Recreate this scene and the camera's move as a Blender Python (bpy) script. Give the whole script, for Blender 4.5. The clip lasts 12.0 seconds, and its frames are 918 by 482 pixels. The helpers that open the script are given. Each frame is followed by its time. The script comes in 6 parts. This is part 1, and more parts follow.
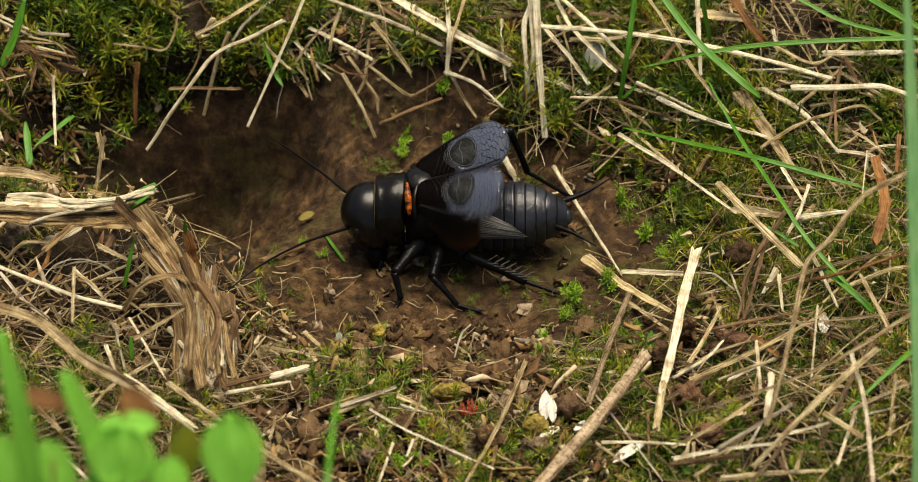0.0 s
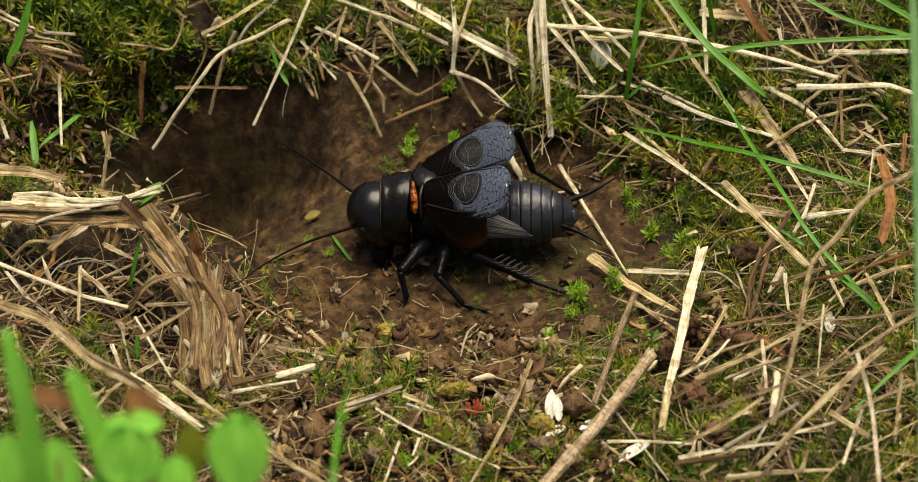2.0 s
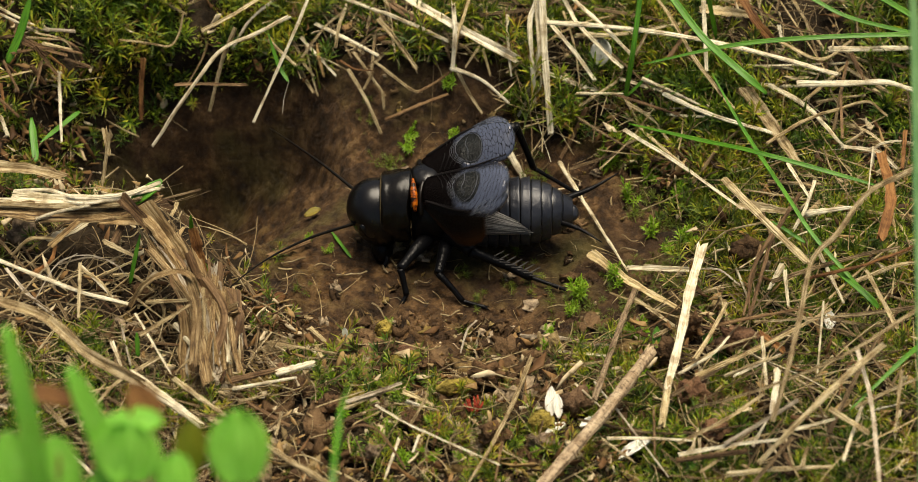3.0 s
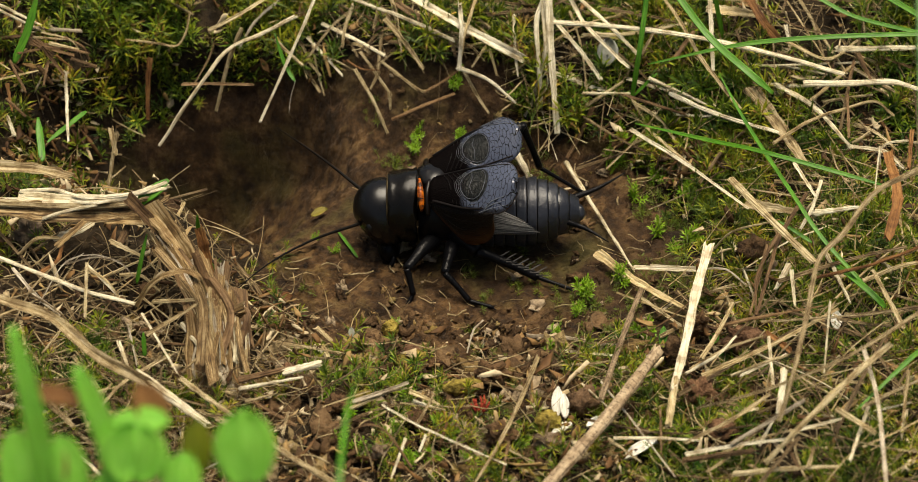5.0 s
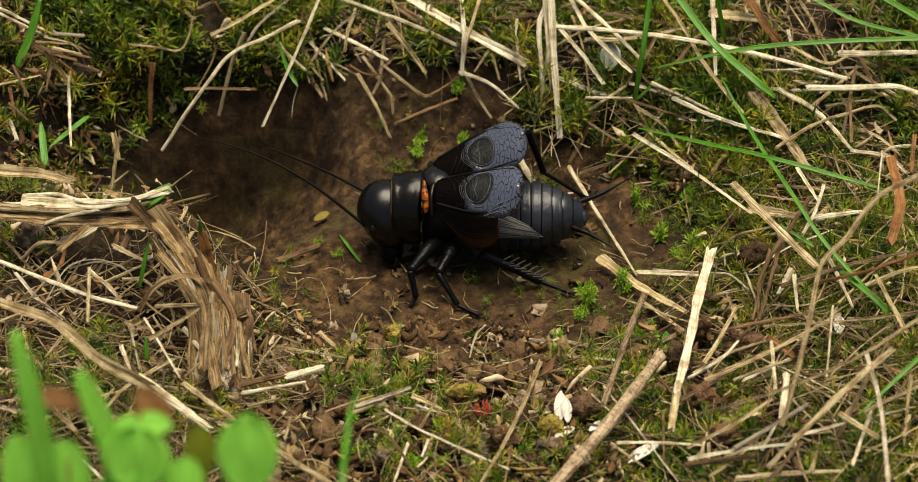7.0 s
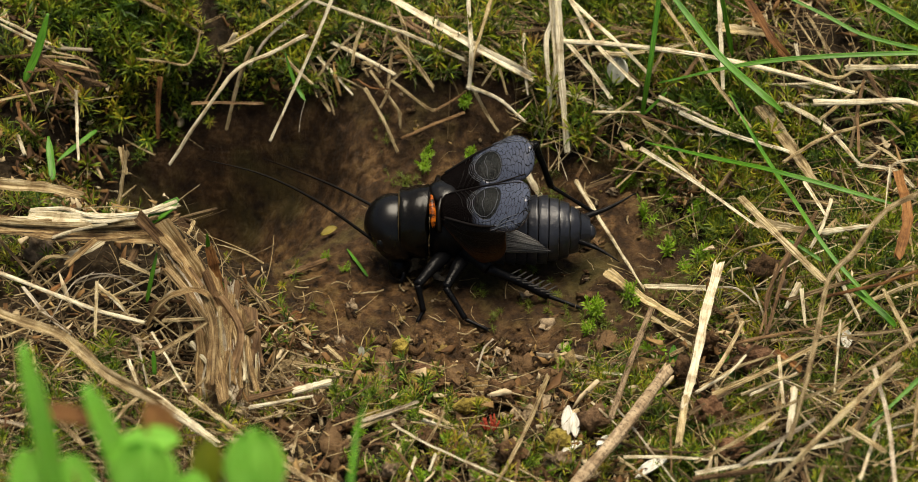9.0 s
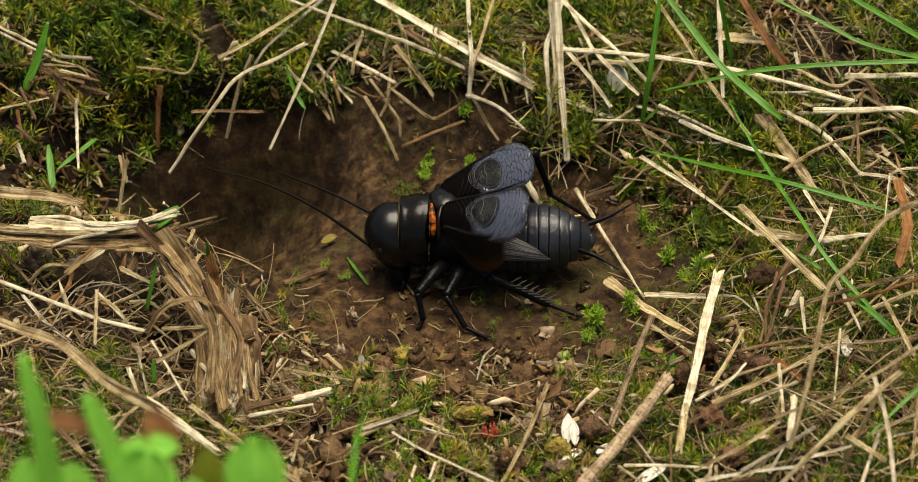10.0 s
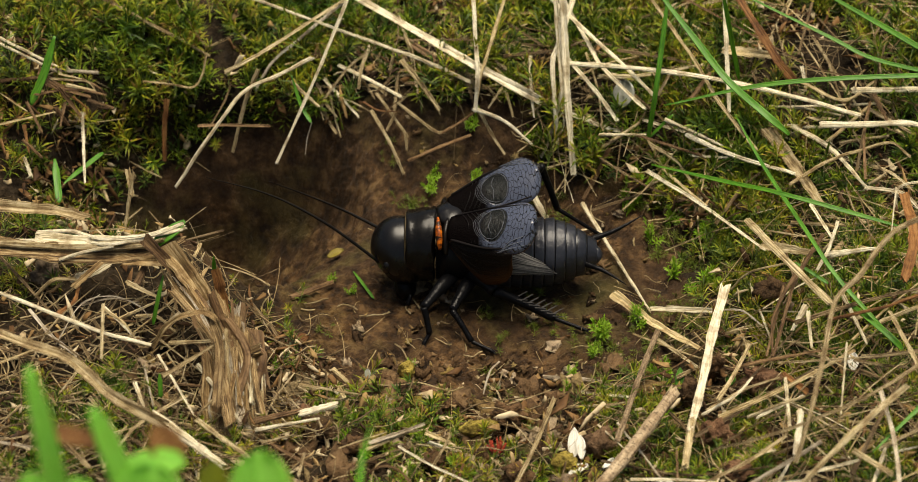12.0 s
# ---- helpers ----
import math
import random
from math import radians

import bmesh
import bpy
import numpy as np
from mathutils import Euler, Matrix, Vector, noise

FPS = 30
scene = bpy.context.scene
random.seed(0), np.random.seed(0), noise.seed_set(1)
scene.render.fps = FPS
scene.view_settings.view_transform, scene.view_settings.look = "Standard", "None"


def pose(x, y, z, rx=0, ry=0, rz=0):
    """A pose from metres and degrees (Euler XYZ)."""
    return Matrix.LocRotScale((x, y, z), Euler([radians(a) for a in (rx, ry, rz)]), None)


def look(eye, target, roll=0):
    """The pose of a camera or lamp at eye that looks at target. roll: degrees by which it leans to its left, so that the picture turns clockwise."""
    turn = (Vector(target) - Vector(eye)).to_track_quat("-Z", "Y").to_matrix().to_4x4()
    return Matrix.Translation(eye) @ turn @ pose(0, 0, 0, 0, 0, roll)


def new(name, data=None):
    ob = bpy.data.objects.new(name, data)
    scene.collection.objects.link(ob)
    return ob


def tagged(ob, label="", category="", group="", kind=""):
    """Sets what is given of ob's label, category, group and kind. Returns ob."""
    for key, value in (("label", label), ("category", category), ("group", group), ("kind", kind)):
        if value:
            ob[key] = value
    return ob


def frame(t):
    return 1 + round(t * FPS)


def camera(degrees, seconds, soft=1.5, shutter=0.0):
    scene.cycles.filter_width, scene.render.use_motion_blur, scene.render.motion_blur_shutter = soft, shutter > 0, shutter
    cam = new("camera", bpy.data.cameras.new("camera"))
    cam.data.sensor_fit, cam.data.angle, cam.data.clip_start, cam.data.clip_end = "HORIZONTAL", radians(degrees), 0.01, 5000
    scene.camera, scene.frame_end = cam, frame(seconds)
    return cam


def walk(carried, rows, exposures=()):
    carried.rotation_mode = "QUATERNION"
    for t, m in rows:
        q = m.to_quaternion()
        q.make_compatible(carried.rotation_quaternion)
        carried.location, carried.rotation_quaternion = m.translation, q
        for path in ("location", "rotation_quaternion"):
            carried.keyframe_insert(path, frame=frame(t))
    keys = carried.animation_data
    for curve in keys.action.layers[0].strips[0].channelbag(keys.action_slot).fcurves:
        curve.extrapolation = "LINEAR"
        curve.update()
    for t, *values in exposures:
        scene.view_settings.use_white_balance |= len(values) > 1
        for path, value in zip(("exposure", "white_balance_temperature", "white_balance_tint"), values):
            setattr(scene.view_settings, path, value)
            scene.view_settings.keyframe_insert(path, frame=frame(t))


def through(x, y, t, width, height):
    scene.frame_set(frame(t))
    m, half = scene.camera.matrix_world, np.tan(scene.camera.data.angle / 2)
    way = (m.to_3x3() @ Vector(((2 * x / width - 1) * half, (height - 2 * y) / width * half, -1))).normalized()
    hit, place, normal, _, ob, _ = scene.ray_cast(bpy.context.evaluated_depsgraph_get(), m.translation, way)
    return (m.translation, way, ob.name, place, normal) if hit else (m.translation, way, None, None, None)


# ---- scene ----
# Lens and path: a long lens on a stand a foot away, panned and tilted a little by its head.
cam = camera(18.0, 12.0, soft=0.8, shutter=0.5)
cam.data.dof.use_dof = True
cam.data.dof.focus_distance = 0.281
cam.data.dof.aperture_fstop = 52.0
STAND = look((0, -0.21626, 0.19472), (0, 0, 0))


def head(tilt, pan):
    """The stand's head, turned by degrees from where it looks at the middle of the bowl."""
    return STAND @ pose(0, 0, 0, tilt, pan, 0)


walk(cam, [
    (0.0, head(0.031, -0.102)), (0.5, head(-0.004, -0.084)), (1.0, head(0.021, -0.017)), (1.5, head(0.040, 0.005)),
    (2.0, head(0.014, 0.014)), (2.5, head(0, 0)), (3.0, head(-0.049, 0.014)), (5.0, head(-0.054, 0.143)),
    (5.5, head(-0.070, 0.103)), (6.0, head(-0.088, 0.111)), (6.5, head(-0.053, 0.110)), (7.0, head(0.036, 0.194)),
    (9.0, head(0.318, 0.340)), (9.5, head(0.425, 0.322)), (10.0, head(0.482, 0.338)), (10.5, head(0.567, 0.322)),
    (11.0, head(0.638, 0.368)), (11.5, head(0.708, 0.448)), (12.0, head(0.761, 0.464)),
], exposures=[(0.0, 0.28, 7800, 8), (5.0, 0.26, 7800, 8), (12.0, 0.20, 7800, 8)])

# Overcast daylight: a veiled sun, almost overhead, and the sky.
world = bpy.data.worlds.new("sky")
scene.world = world
world.use_nodes = True
wn = world.node_tree.nodes
sky = wn.new("ShaderNodeTexSky")
sky.sky_type, sky.sun_disc = "NISHITA", False
sky.sun_elevation, sky.sun_rotation = radians(80), radians(35)
sky.air_density, sky.dust_density = 1.0, 3.0
wn["Background"].inputs["Strength"].default_value = 0.068
world.node_tree.links.new(sky.outputs[0], wn["Background"].inputs["Color"])
sun = new("sun", bpy.data.lights.new("sun", "SUN"))
sun.data.energy, sun.data.angle, sun.data.color = 4.1, radians(40), (1.0, 0.96, 0.90)
sun.matrix_world = look((0.08, 0.12, 0.84), (0, 0, 0))

# Materials.
MM = 0.001


class Nodes:
    """A node material with one Principled shader."""

    def __init__(self, name, rough=0.6, spec=0.4):
        self.m = bpy.data.materials.new(name)
        self.m.use_nodes = True
        self.t = self.m.node_tree
        self.p = self.t.nodes["Principled BSDF"]
        self.p.inputs["Roughness"].default_value = rough
        self.p.inputs["Specular IOR Level"].default_value = spec

    def put(self, kind, **values):
        n = self.t.nodes.new("ShaderNode" + kind)
        for k, v in values.items():
            n.inputs[k.replace("_", " ")].default_value = v
        return n

    def link(self, a, b):
        self.t.links.new(a, b)

    def coord(self, which="Object", scale=(1, 1, 1)):
        c, m = self.put("TexCoord"), self.put("Mapping", Scale=scale)
        self.link(c.outputs[which], m.inputs["Vector"])
        return m.outputs[0]

    def noise(self, vec, scale, detail=4.0, rough=0.55):
        n = self.put("TexNoise", Scale=scale, Detail=detail, Roughness=rough)
        self.link(vec, n.inputs["Vector"])
        return n.outputs["Fac"]

    def ramp(self, fac, *stops):
        r = self.put("ValToRGB")
        e = r.color_ramp.elements
        while len(e) < len(stops):
            e.new(0.5)
        for el, (p, c) in zip(e, stops):
            el.position, el.color = p, (*c, 1)
        self.link(fac, r.inputs["Fac"])
        return r.outputs["Color"]

    def mix(self, fac, a, b, how="MIX"):
        n = self.t.nodes.new("ShaderNodeMix")
        n.data_type, n.blend_type = "RGBA", how
        for slot, v in ((0, fac), (6, a), (7, b)):
            if isinstance(v, (int, float)):
                n.inputs[slot].default_value = v
            elif isinstance(v, tuple):
                n.inputs[slot].default_value = (*v, 1)
            else:
                self.link(v, n.inputs[slot])
        return n.outputs[2]

    def colour(self, c):
        if isinstance(c, tuple):
            self.p.inputs["Base Color"].default_value = (*c, 1)
        else:
            self.link(c, self.p.inputs["Base Color"])

    def bump(self, height, strength=0.5, depth=0.0003):
        b = self.put("Bump", Strength=strength, Distance=depth)
        self.link(height, b.inputs["Height"])
        self.link(b.outputs[0], self.p.inputs["Normal"])

    def math(self, op, a, b=0.0):
        n = self.t.nodes.new("ShaderNodeMath")
        n.operation = op
        for slot, v in ((0, a), (1, b)):
            if isinstance(v, (int, float)):
                n.inputs[slot].default_value = v
            else:
                self.link(v, n.inputs[slot])
        return n.outputs[0]

    def rand(self):
        return self.put("ObjectInfo").outputs["Random"]

    def island(self):
        return self.put("NewGeometry").outputs["Random Per Island"]


def straw_material(name, dark, mid, light, islands=False, speck=0.0, fine=4.5):
    n = Nodes(name, 0.62, 0.35)
    uv = n.coord("UV", (1, 1, 1))
    long_grain = n.coord("UV", (fine, 0.1, 1))
    streak = n.noise(long_grain, 3.0, 6, 0.7)
    blot = n.noise(uv, 0.5, 3)
    tone = n.ramp(streak, (0.39, dark), (0.49, mid), (0.6, light))
    rnd = n.island() if islands else n.rand()
    tone = n.mix(n.ramp(rnd, (0.0, (0.0, 0.0, 0.0)), (1.0, (0.45, 0.45, 0.45))), tone, mid)
    deep = (0.3, 0.25, 0.2) if islands else (0.8, 0.77, 0.7) if light[0] > 0.9 else (0.62, 0.58, 0.52)
    shade = n.ramp(rnd, (0.0, deep), (0.35, tuple(c * 1.35 for c in deep)), (0.6, (1, 1, 1)), (1.0, (1.25, 1.22, 1.15)))
    tone = n.mix(1.0, tone, shade, "MULTIPLY")
    dirt = n.ramp(blot, (0.36, (0.42, 0.33, 0.24)), (0.52, (1, 1, 1)))
    tone = n.mix(0.7, tone, dirt, "MULTIPLY")
    stain = n.ramp(n.noise(n.coord("UV", (2.2, 0.9, 1)), 1.6, 5, 0.65), (0.54, (1, 1, 1)), (0.66, (0.3, 0.21, 0.13)))
    tone = n.mix(0.25 if light[0] > 0.9 else 0.55, tone, stain, "MULTIPLY")
    if speck:
        spots = n.ramp(n.noise(n.coord("UV", (3.0, 1.6, 1)), 2.6, 4), (0.52, (1, 1, 1)), (0.62, (0.2, 0.16, 0.13)))
        tone = n.mix(speck, tone, spots, "MULTIPLY")
    n.colour(tone)
    n.bump(streak, 0.9, 0.00022)
    return n.m


STRAW = {
    "pale": straw_material("straw pale", (0.34, 0.25, 0.12), (0.76, 0.69, 0.49), (0.92, 0.88, 0.75)),
    "tan": straw_material("straw tan", (0.15, 0.09, 0.033), (0.47, 0.37, 0.19), (0.76, 0.67, 0.46)),
    "brown": straw_material("straw brown", (0.085, 0.047, 0.022), (0.215, 0.128, 0.06), (0.36, 0.235, 0.125)),
    "grey": straw_material("straw grey", (0.22, 0.175, 0.115), (0.50, 0.44, 0.34), (0.72, 0.67, 0.57)),
    "rust": straw_material("leaf rust", (0.09, 0.035, 0.013), (0.25, 0.11, 0.032), (0.37, 0.2, 0.075)),
    "twig": straw_material("twig", (0.16, 0.11, 0.07), (0.40, 0.30, 0.19), (0.58, 0.48, 0.34), speck=0.8),
    "sheath": straw_material("torn sheath", (0.05, 0.027, 0.010), (0.32, 0.205, 0.085), (0.68, 0.54, 0.31), fine=6),
    "litter": straw_material("straw litter", (0.09, 0.055, 0.022), (0.38, 0.285, 0.135), (0.78, 0.69, 0.48), islands=True, fine=3),
}


def green_material(name, dark, light, rough=0.45, through=0.25):
    n = Nodes(name, rough, 0.4)
    streak = n.noise(n.coord("UV", (9, 0.25, 1)), 2.0, 3)
    patch = n.noise(n.coord("Object"), 300, 3)
    tone = n.mix(n.ramp(streak, (0.35, (0, 0, 0)), (0.65, (1, 1, 1))), dark, light)
    tone = n.mix(n.ramp(patch, (0.4, (0, 0, 0)), (0.75, (0.35, 0.35, 0.35))), tone, (light[0] * 1.5, light[1] * 1.15, light[2]))
    n.colour(tone)
    n.bump(streak, 0.4, 0.0001)
    if through > 0.35:
        glow, both = n.put("BsdfTranslucent"), n.put("MixShader", Fac=0.5)
        n.link(tone, glow.inputs["Color"])
        n.link(n.p.outputs[0], both.inputs[1])
        n.link(glow.outputs[0], both.inputs[2])
        n.link(both.outputs[0], n.t.nodes["Material Output"].inputs["Surface"])
        return n.m
    n.p.inputs["Subsurface Weight"].default_value = through
    n.p.inputs["Subsurface Radius"].default_value = (0.001, 0.002, 0.0005)
    return n.m


GRASS = green_material("grass blade", (0.025, 0.12, 0.005), (0.085, 0.26, 0.014))
HERB = green_material("herb leaf", (0.18, 0.55, 0.05), (0.36, 0.80, 0.14), 0.4, 0.4)
FILM = green_material("moss film", (0.045, 0.068, 0.007), (0.15, 0.20, 0.018), 0.5)
PALE_BLADE = green_material("near blade", (0.16, 0.42, 0.14), (0.32, 0.60, 0.28), 0.5, 0.4)
SPRIG = green_material("moss sprig", (0.09, 0.23, 0.012), (0.26, 0.44, 0.022), 0.5, 0.3)


def moss_material():
    n = Nodes("moss", 0.55, 0.35)
    patch = n.noise(n.coord("Object"), 110, 3)
    clump = n.ramp(n.noise(n.coord("Object"), 420, 2), (0.32, (0, 0, 0)), (0.68, (1, 1, 1)))
    tone = n.ramp(n.mix(0.62, n.island(), clump), (0.08, (0.014, 0.030, 0.003)), (0.35, (0.055, 0.10, 0.007)), (0.54, (0.14, 0.19, 0.012)), (0.70, (0.34, 0.355, 0.028)), (0.80, (0.28, 0.17, 0.05)), (0.93, (0.10, 0.05, 0.02)))
    hue = n.ramp(patch, (0.35, (0.6, 0.85, 0.6)), (0.65, (1.25, 1.1, 0.9)))
    n.colour(n.mix(1.0, tone, hue, "MULTIPLY"))
    n.p.inputs["Subsurface Weight"].default_value = 0.15
    n.p.inputs["Subsurface Radius"].default_value = (0.0006, 0.001, 0.0003)
    return n.m


def soil_material():
    n = Nodes("soil", 0.75, 0.3)
    v = n.coord("Object")
    big, mid, fine = n.noise(v, 90, 5, 0.6), n.noise(v, 520, 8, 0.72), n.noise(v, 2600, 5, 0.75)
    tone = n.ramp(mid, (0.37, (0.015, 0.008, 0.0035)), (0.5, (0.088, 0.045, 0.017)), (0.63, (0.26, 0.148, 0.062)))
    tone = n.mix(n.ramp(big, (0.4, (0, 0, 0)), (0.62, (0.6, 0.6, 0.6))), tone, (0.040, 0.021, 0.009))
    algae = n.ramp(n.noise(v, 130, 7, 0.65), (0.5, (0, 0, 0)), (0.64, (0.65, 0.65, 0.65)))
    tone = n.mix(algae, tone, (0.066, 0.066, 0.016))
    tone = n.mix(n.ramp(fine, (0.62, (0, 0, 0)), (0.74, (0.5, 0.5, 0.5))), tone, (0.2, 0.14, 0.09))
    n.colour(tone)
    wet = n.ramp(n.mix(0.5, big, fine), (0.4, (0.3, 0.3, 0.3)), (0.58, (0.85, 0.85, 0.85)))
    n.link(wet, n.p.inputs["Roughness"])
    n.bump(n.mix(0.4, mid, fine), 1.0, 0.0010)
    return n.m


MOSS, SOIL = moss_material(), soil_material()


# Dark humus; its colour also carries the shade in gaps under moss and litter.
def humus_shade_material():
    n = Nodes("humus and gap shade", 0.85, 0.2)
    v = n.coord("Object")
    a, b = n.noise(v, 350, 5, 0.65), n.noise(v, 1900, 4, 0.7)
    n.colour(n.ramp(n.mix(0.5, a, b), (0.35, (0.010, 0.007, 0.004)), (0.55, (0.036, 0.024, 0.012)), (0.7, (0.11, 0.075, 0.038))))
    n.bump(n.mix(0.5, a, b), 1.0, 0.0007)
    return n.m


HUMUS_SHADE = humus_shade_material()


def flake_material():
    n = Nodes("plant flakes", 0.7, 0.3)
    v = n.coord("Object")
    tone = n.ramp(n.island(), (0.0, (0.04, 0.02, 0.008)), (0.3, (0.12, 0.058, 0.02)), (0.55, (0.24, 0.125, 0.045)), (0.76, (0.38, 0.25, 0.10)), (0.9, (0.68, 0.56, 0.36)))
    n.colour(n.mix(0.6, tone, n.ramp(n.noise(v, 1500, 4), (0.35, (0.4, 0.35, 0.3)), (0.6, (1, 1, 1))), "MULTIPLY"))
    return n.m


FLAKE = flake_material()


def clod_material(name, dark, light):
    n = Nodes(name, 0.85, 0.25)
    v = n.coord("Object")
    a, b = n.noise(v, 700, 5, 0.65), n.noise(v, 3000, 3, 0.7)
    tone = n.mix(n.ramp(a, (0.35, (0, 0, 0)), (0.65, (1, 1, 1))), dark, light)
    tone = n.mix(1.0, tone, n.ramp(n.rand(), (0, (0.7, 0.7, 0.7)), (1, (1.2, 1.15, 1.1))), "MULTIPLY")
    n.colour(tone)
    n.bump(n.mix(0.5, a, b), 1.0, 0.0008)
    return n.m


def crumb_material():
    n = Nodes("soil crumbs", 0.8, 0.25)
    v = n.coord("Object")
    grain = n.noise(v, 2200, 4, 0.7)
    tone = n.ramp(n.island(), (0.0, (0.045, 0.025, 0.011)), (0.35, (0.13, 0.075, 0.034)), (0.6, (0.24, 0.15, 0.074)), (0.78, (0.28, 0.20, 0.055)), (0.9, (0.5, 0.39, 0.26)))
    n.colour(n.mix(0.7, tone, n.ramp(grain, (0.36, (0.45, 0.4, 0.35)), (0.62, (1.15, 1.12, 1.1))), "MULTIPLY"))
    n.bump(grain, 1.0, 0.0004)
    return n.m


CRUMB = crumb_material()
CLOD = clod_material("clod", (0.03, 0.016, 0.007), (0.20, 0.115, 0.055))
DROPPING = clod_material("mossy pellet", (0.075, 0.052, 0.010), (0.50, 0.40, 0.09))
HUSK_NODES = Nodes("white husk", 0.5, 0.35)
HUSK_NODES.colour(HUSK_NODES.ramp(HUSK_NODES.noise(HUSK_NODES.coord("UV", (7, 0.3, 1)), 2.0, 4), (0.36, (0.62, 0.57, 0.45)), (0.52, (0.88, 0.86, 0.78)), (0.7, (0.95, 0.94, 0.9))))
HUSK = HUSK_NODES.m
RED = clod_material("red scrap", (0.30, 0.028, 0.016), (0.58, 0.10, 0.05))


# Mesh helpers; all lengths below are in millimetres.
def mesh(name, verts, faces, material, uv=None, smooth=True):
    me = bpy.data.meshes.new(name)
    me.from_pydata([tuple(c * MM for c in p) for p in verts], [], faces)
    if uv is not None:
        layer = me.uv_layers.new(name="UVMap")
        idx = np.empty(len(me.loops), dtype=np.int32)
        me.loops.foreach_get("vertex_index", idx)
        layer.data.foreach_set("uv", np.asarray(uv, np.float32)[idx].ravel())
    if smooth:
        me.polygons.foreach_set("use_smooth", [True] * len(me.polygons))
    me.materials.append(material)
    return me


def curve_points(points, steps):
    """A smooth path through a few points."""
    p = [Vector(q) for q in points]
    if len(p) == 2:
        return [p[0].lerp(p[1], i / steps) for i in range(steps + 1)]
    p = [p[0] * 2 - p[1], *p, p[-1] * 2 - p[-2]]
    out, spans = [], len(p) - 3
    for i in range(steps + 1):
        s = min(i / steps * spans, spans - 1e-6)
        k, f = int(s), s - int(s)
        a, b, c, d = p[k:k + 4]
        out.append(0.5 * (2 * b + (c - a) * f + (2 * a - 5 * b + 4 * c - d) * f * f + (3 * b - a - 3 * c + d) * f ** 3))
    return out


def sweep(path, half, flat=1.0, sides=6, up=(0, -0.5, 0.85), crease=0.0, twist=0.0, ribs=None):
    """Rings along a path: half(s) is half the width, flat the thickness against the width, ribs the relief round the ring. Gives verts, faces, uv."""
    verts, faces, uv = [], [], []
    up, n, run = Vector(up), len(path), 0.0
    for i, c in enumerate(path):
        tangent = (path[min(i + 1, n - 1)] - path[max(i - 1, 0)]).normalized()
        side = tangent.cross(up)
        side = side.normalized() if side.length > 1e-4 else tangent.orthogonal().normalized()
        top = side.cross(tangent)
        if i:
            run += (c - path[i - 1]).length
        h = half(i / (n - 1))
        if twist:
            roll = twist * (i / (n - 1) - 0.5)
            side, top = side * math.cos(roll) + top * math.sin(roll), top * math.cos(roll) - side * math.sin(roll)
        for k in range(sides):
            a = 2 * math.pi * k / sides
            r = h * ribs[k] if ribs else h
            lift = flat * math.sin(a) * r + crease * h * abs(math.cos(a))
            verts.append(c + side * (math.cos(a) * r) + top * lift)
            uv.append((k / sides, run))
    for i in range(n - 1):
        for k in range(sides):
            a, b = i * sides + k, i * sides + (k + 1) % sides
            faces.append((a, b, b + sides, a + sides))
    faces.append(tuple(range(sides - 1, -1, -1)))
    faces.append(tuple(range((n - 1) * sides, n * sides)))
    return verts, faces, uv


def thing(name, me, label, category, group="", kind=""):
    return tagged(new(name, me), label, category, group, kind)


def part(name, me, parent, label=""):
    ob = new(name, me)
    ob.parent = parent
    return tagged(ob, label)


# The ground: one sheet from the burrow out to the horizon.
def ss(a, b, v):
    t = np.clip((v - a) / (b - a), 0.0, 1.0)
    return t * t * (3 - 2 * t)


def ground(x, y):
    """Height of the ground in millimetres: a trampled bowl before a burrow, with banks round it."""
    x, y = np.asarray(x, float), np.asarray(y, float)
    bank = 2.0 + 7.0 * ss(8, 24, y) + 2.5 * ss(16, 40, x) + 3.0 * ss(-20, -36, x) + 1.5 * ss(-18, -34, y)
    bank = bank + 3.0 * np.exp(-((x + 30) / 7) ** 2 - ((y + 6) / 7) ** 2)
    d1 = np.hypot((x - 1) / 26, (y + 3) / 19)
    d2 = np.hypot((x + 24.2) / 13.4, (y - 9) / 11.3)
    d3 = np.hypot((x + 29.5) / 22, (y - 13) / 18.5)
    c1, c2 = 1 - ss(0.62, 1.15, d1), 1 - ss(0.78, 1.04, d2)
    return bank * (1 - c1) * (1 - c2) - 17.0 * (1 - ss(0.0, 1.0, d3))


def grid_lines(lo, hi, step):
    lines, far = list(np.arange(lo, hi + step / 2, step)), []
    reach = step
    while reach < 4e5:
        reach *= 1.45
        far.append(reach)
    return np.array([lo - r for r in reversed(far)] + lines + [hi + r for r in far])


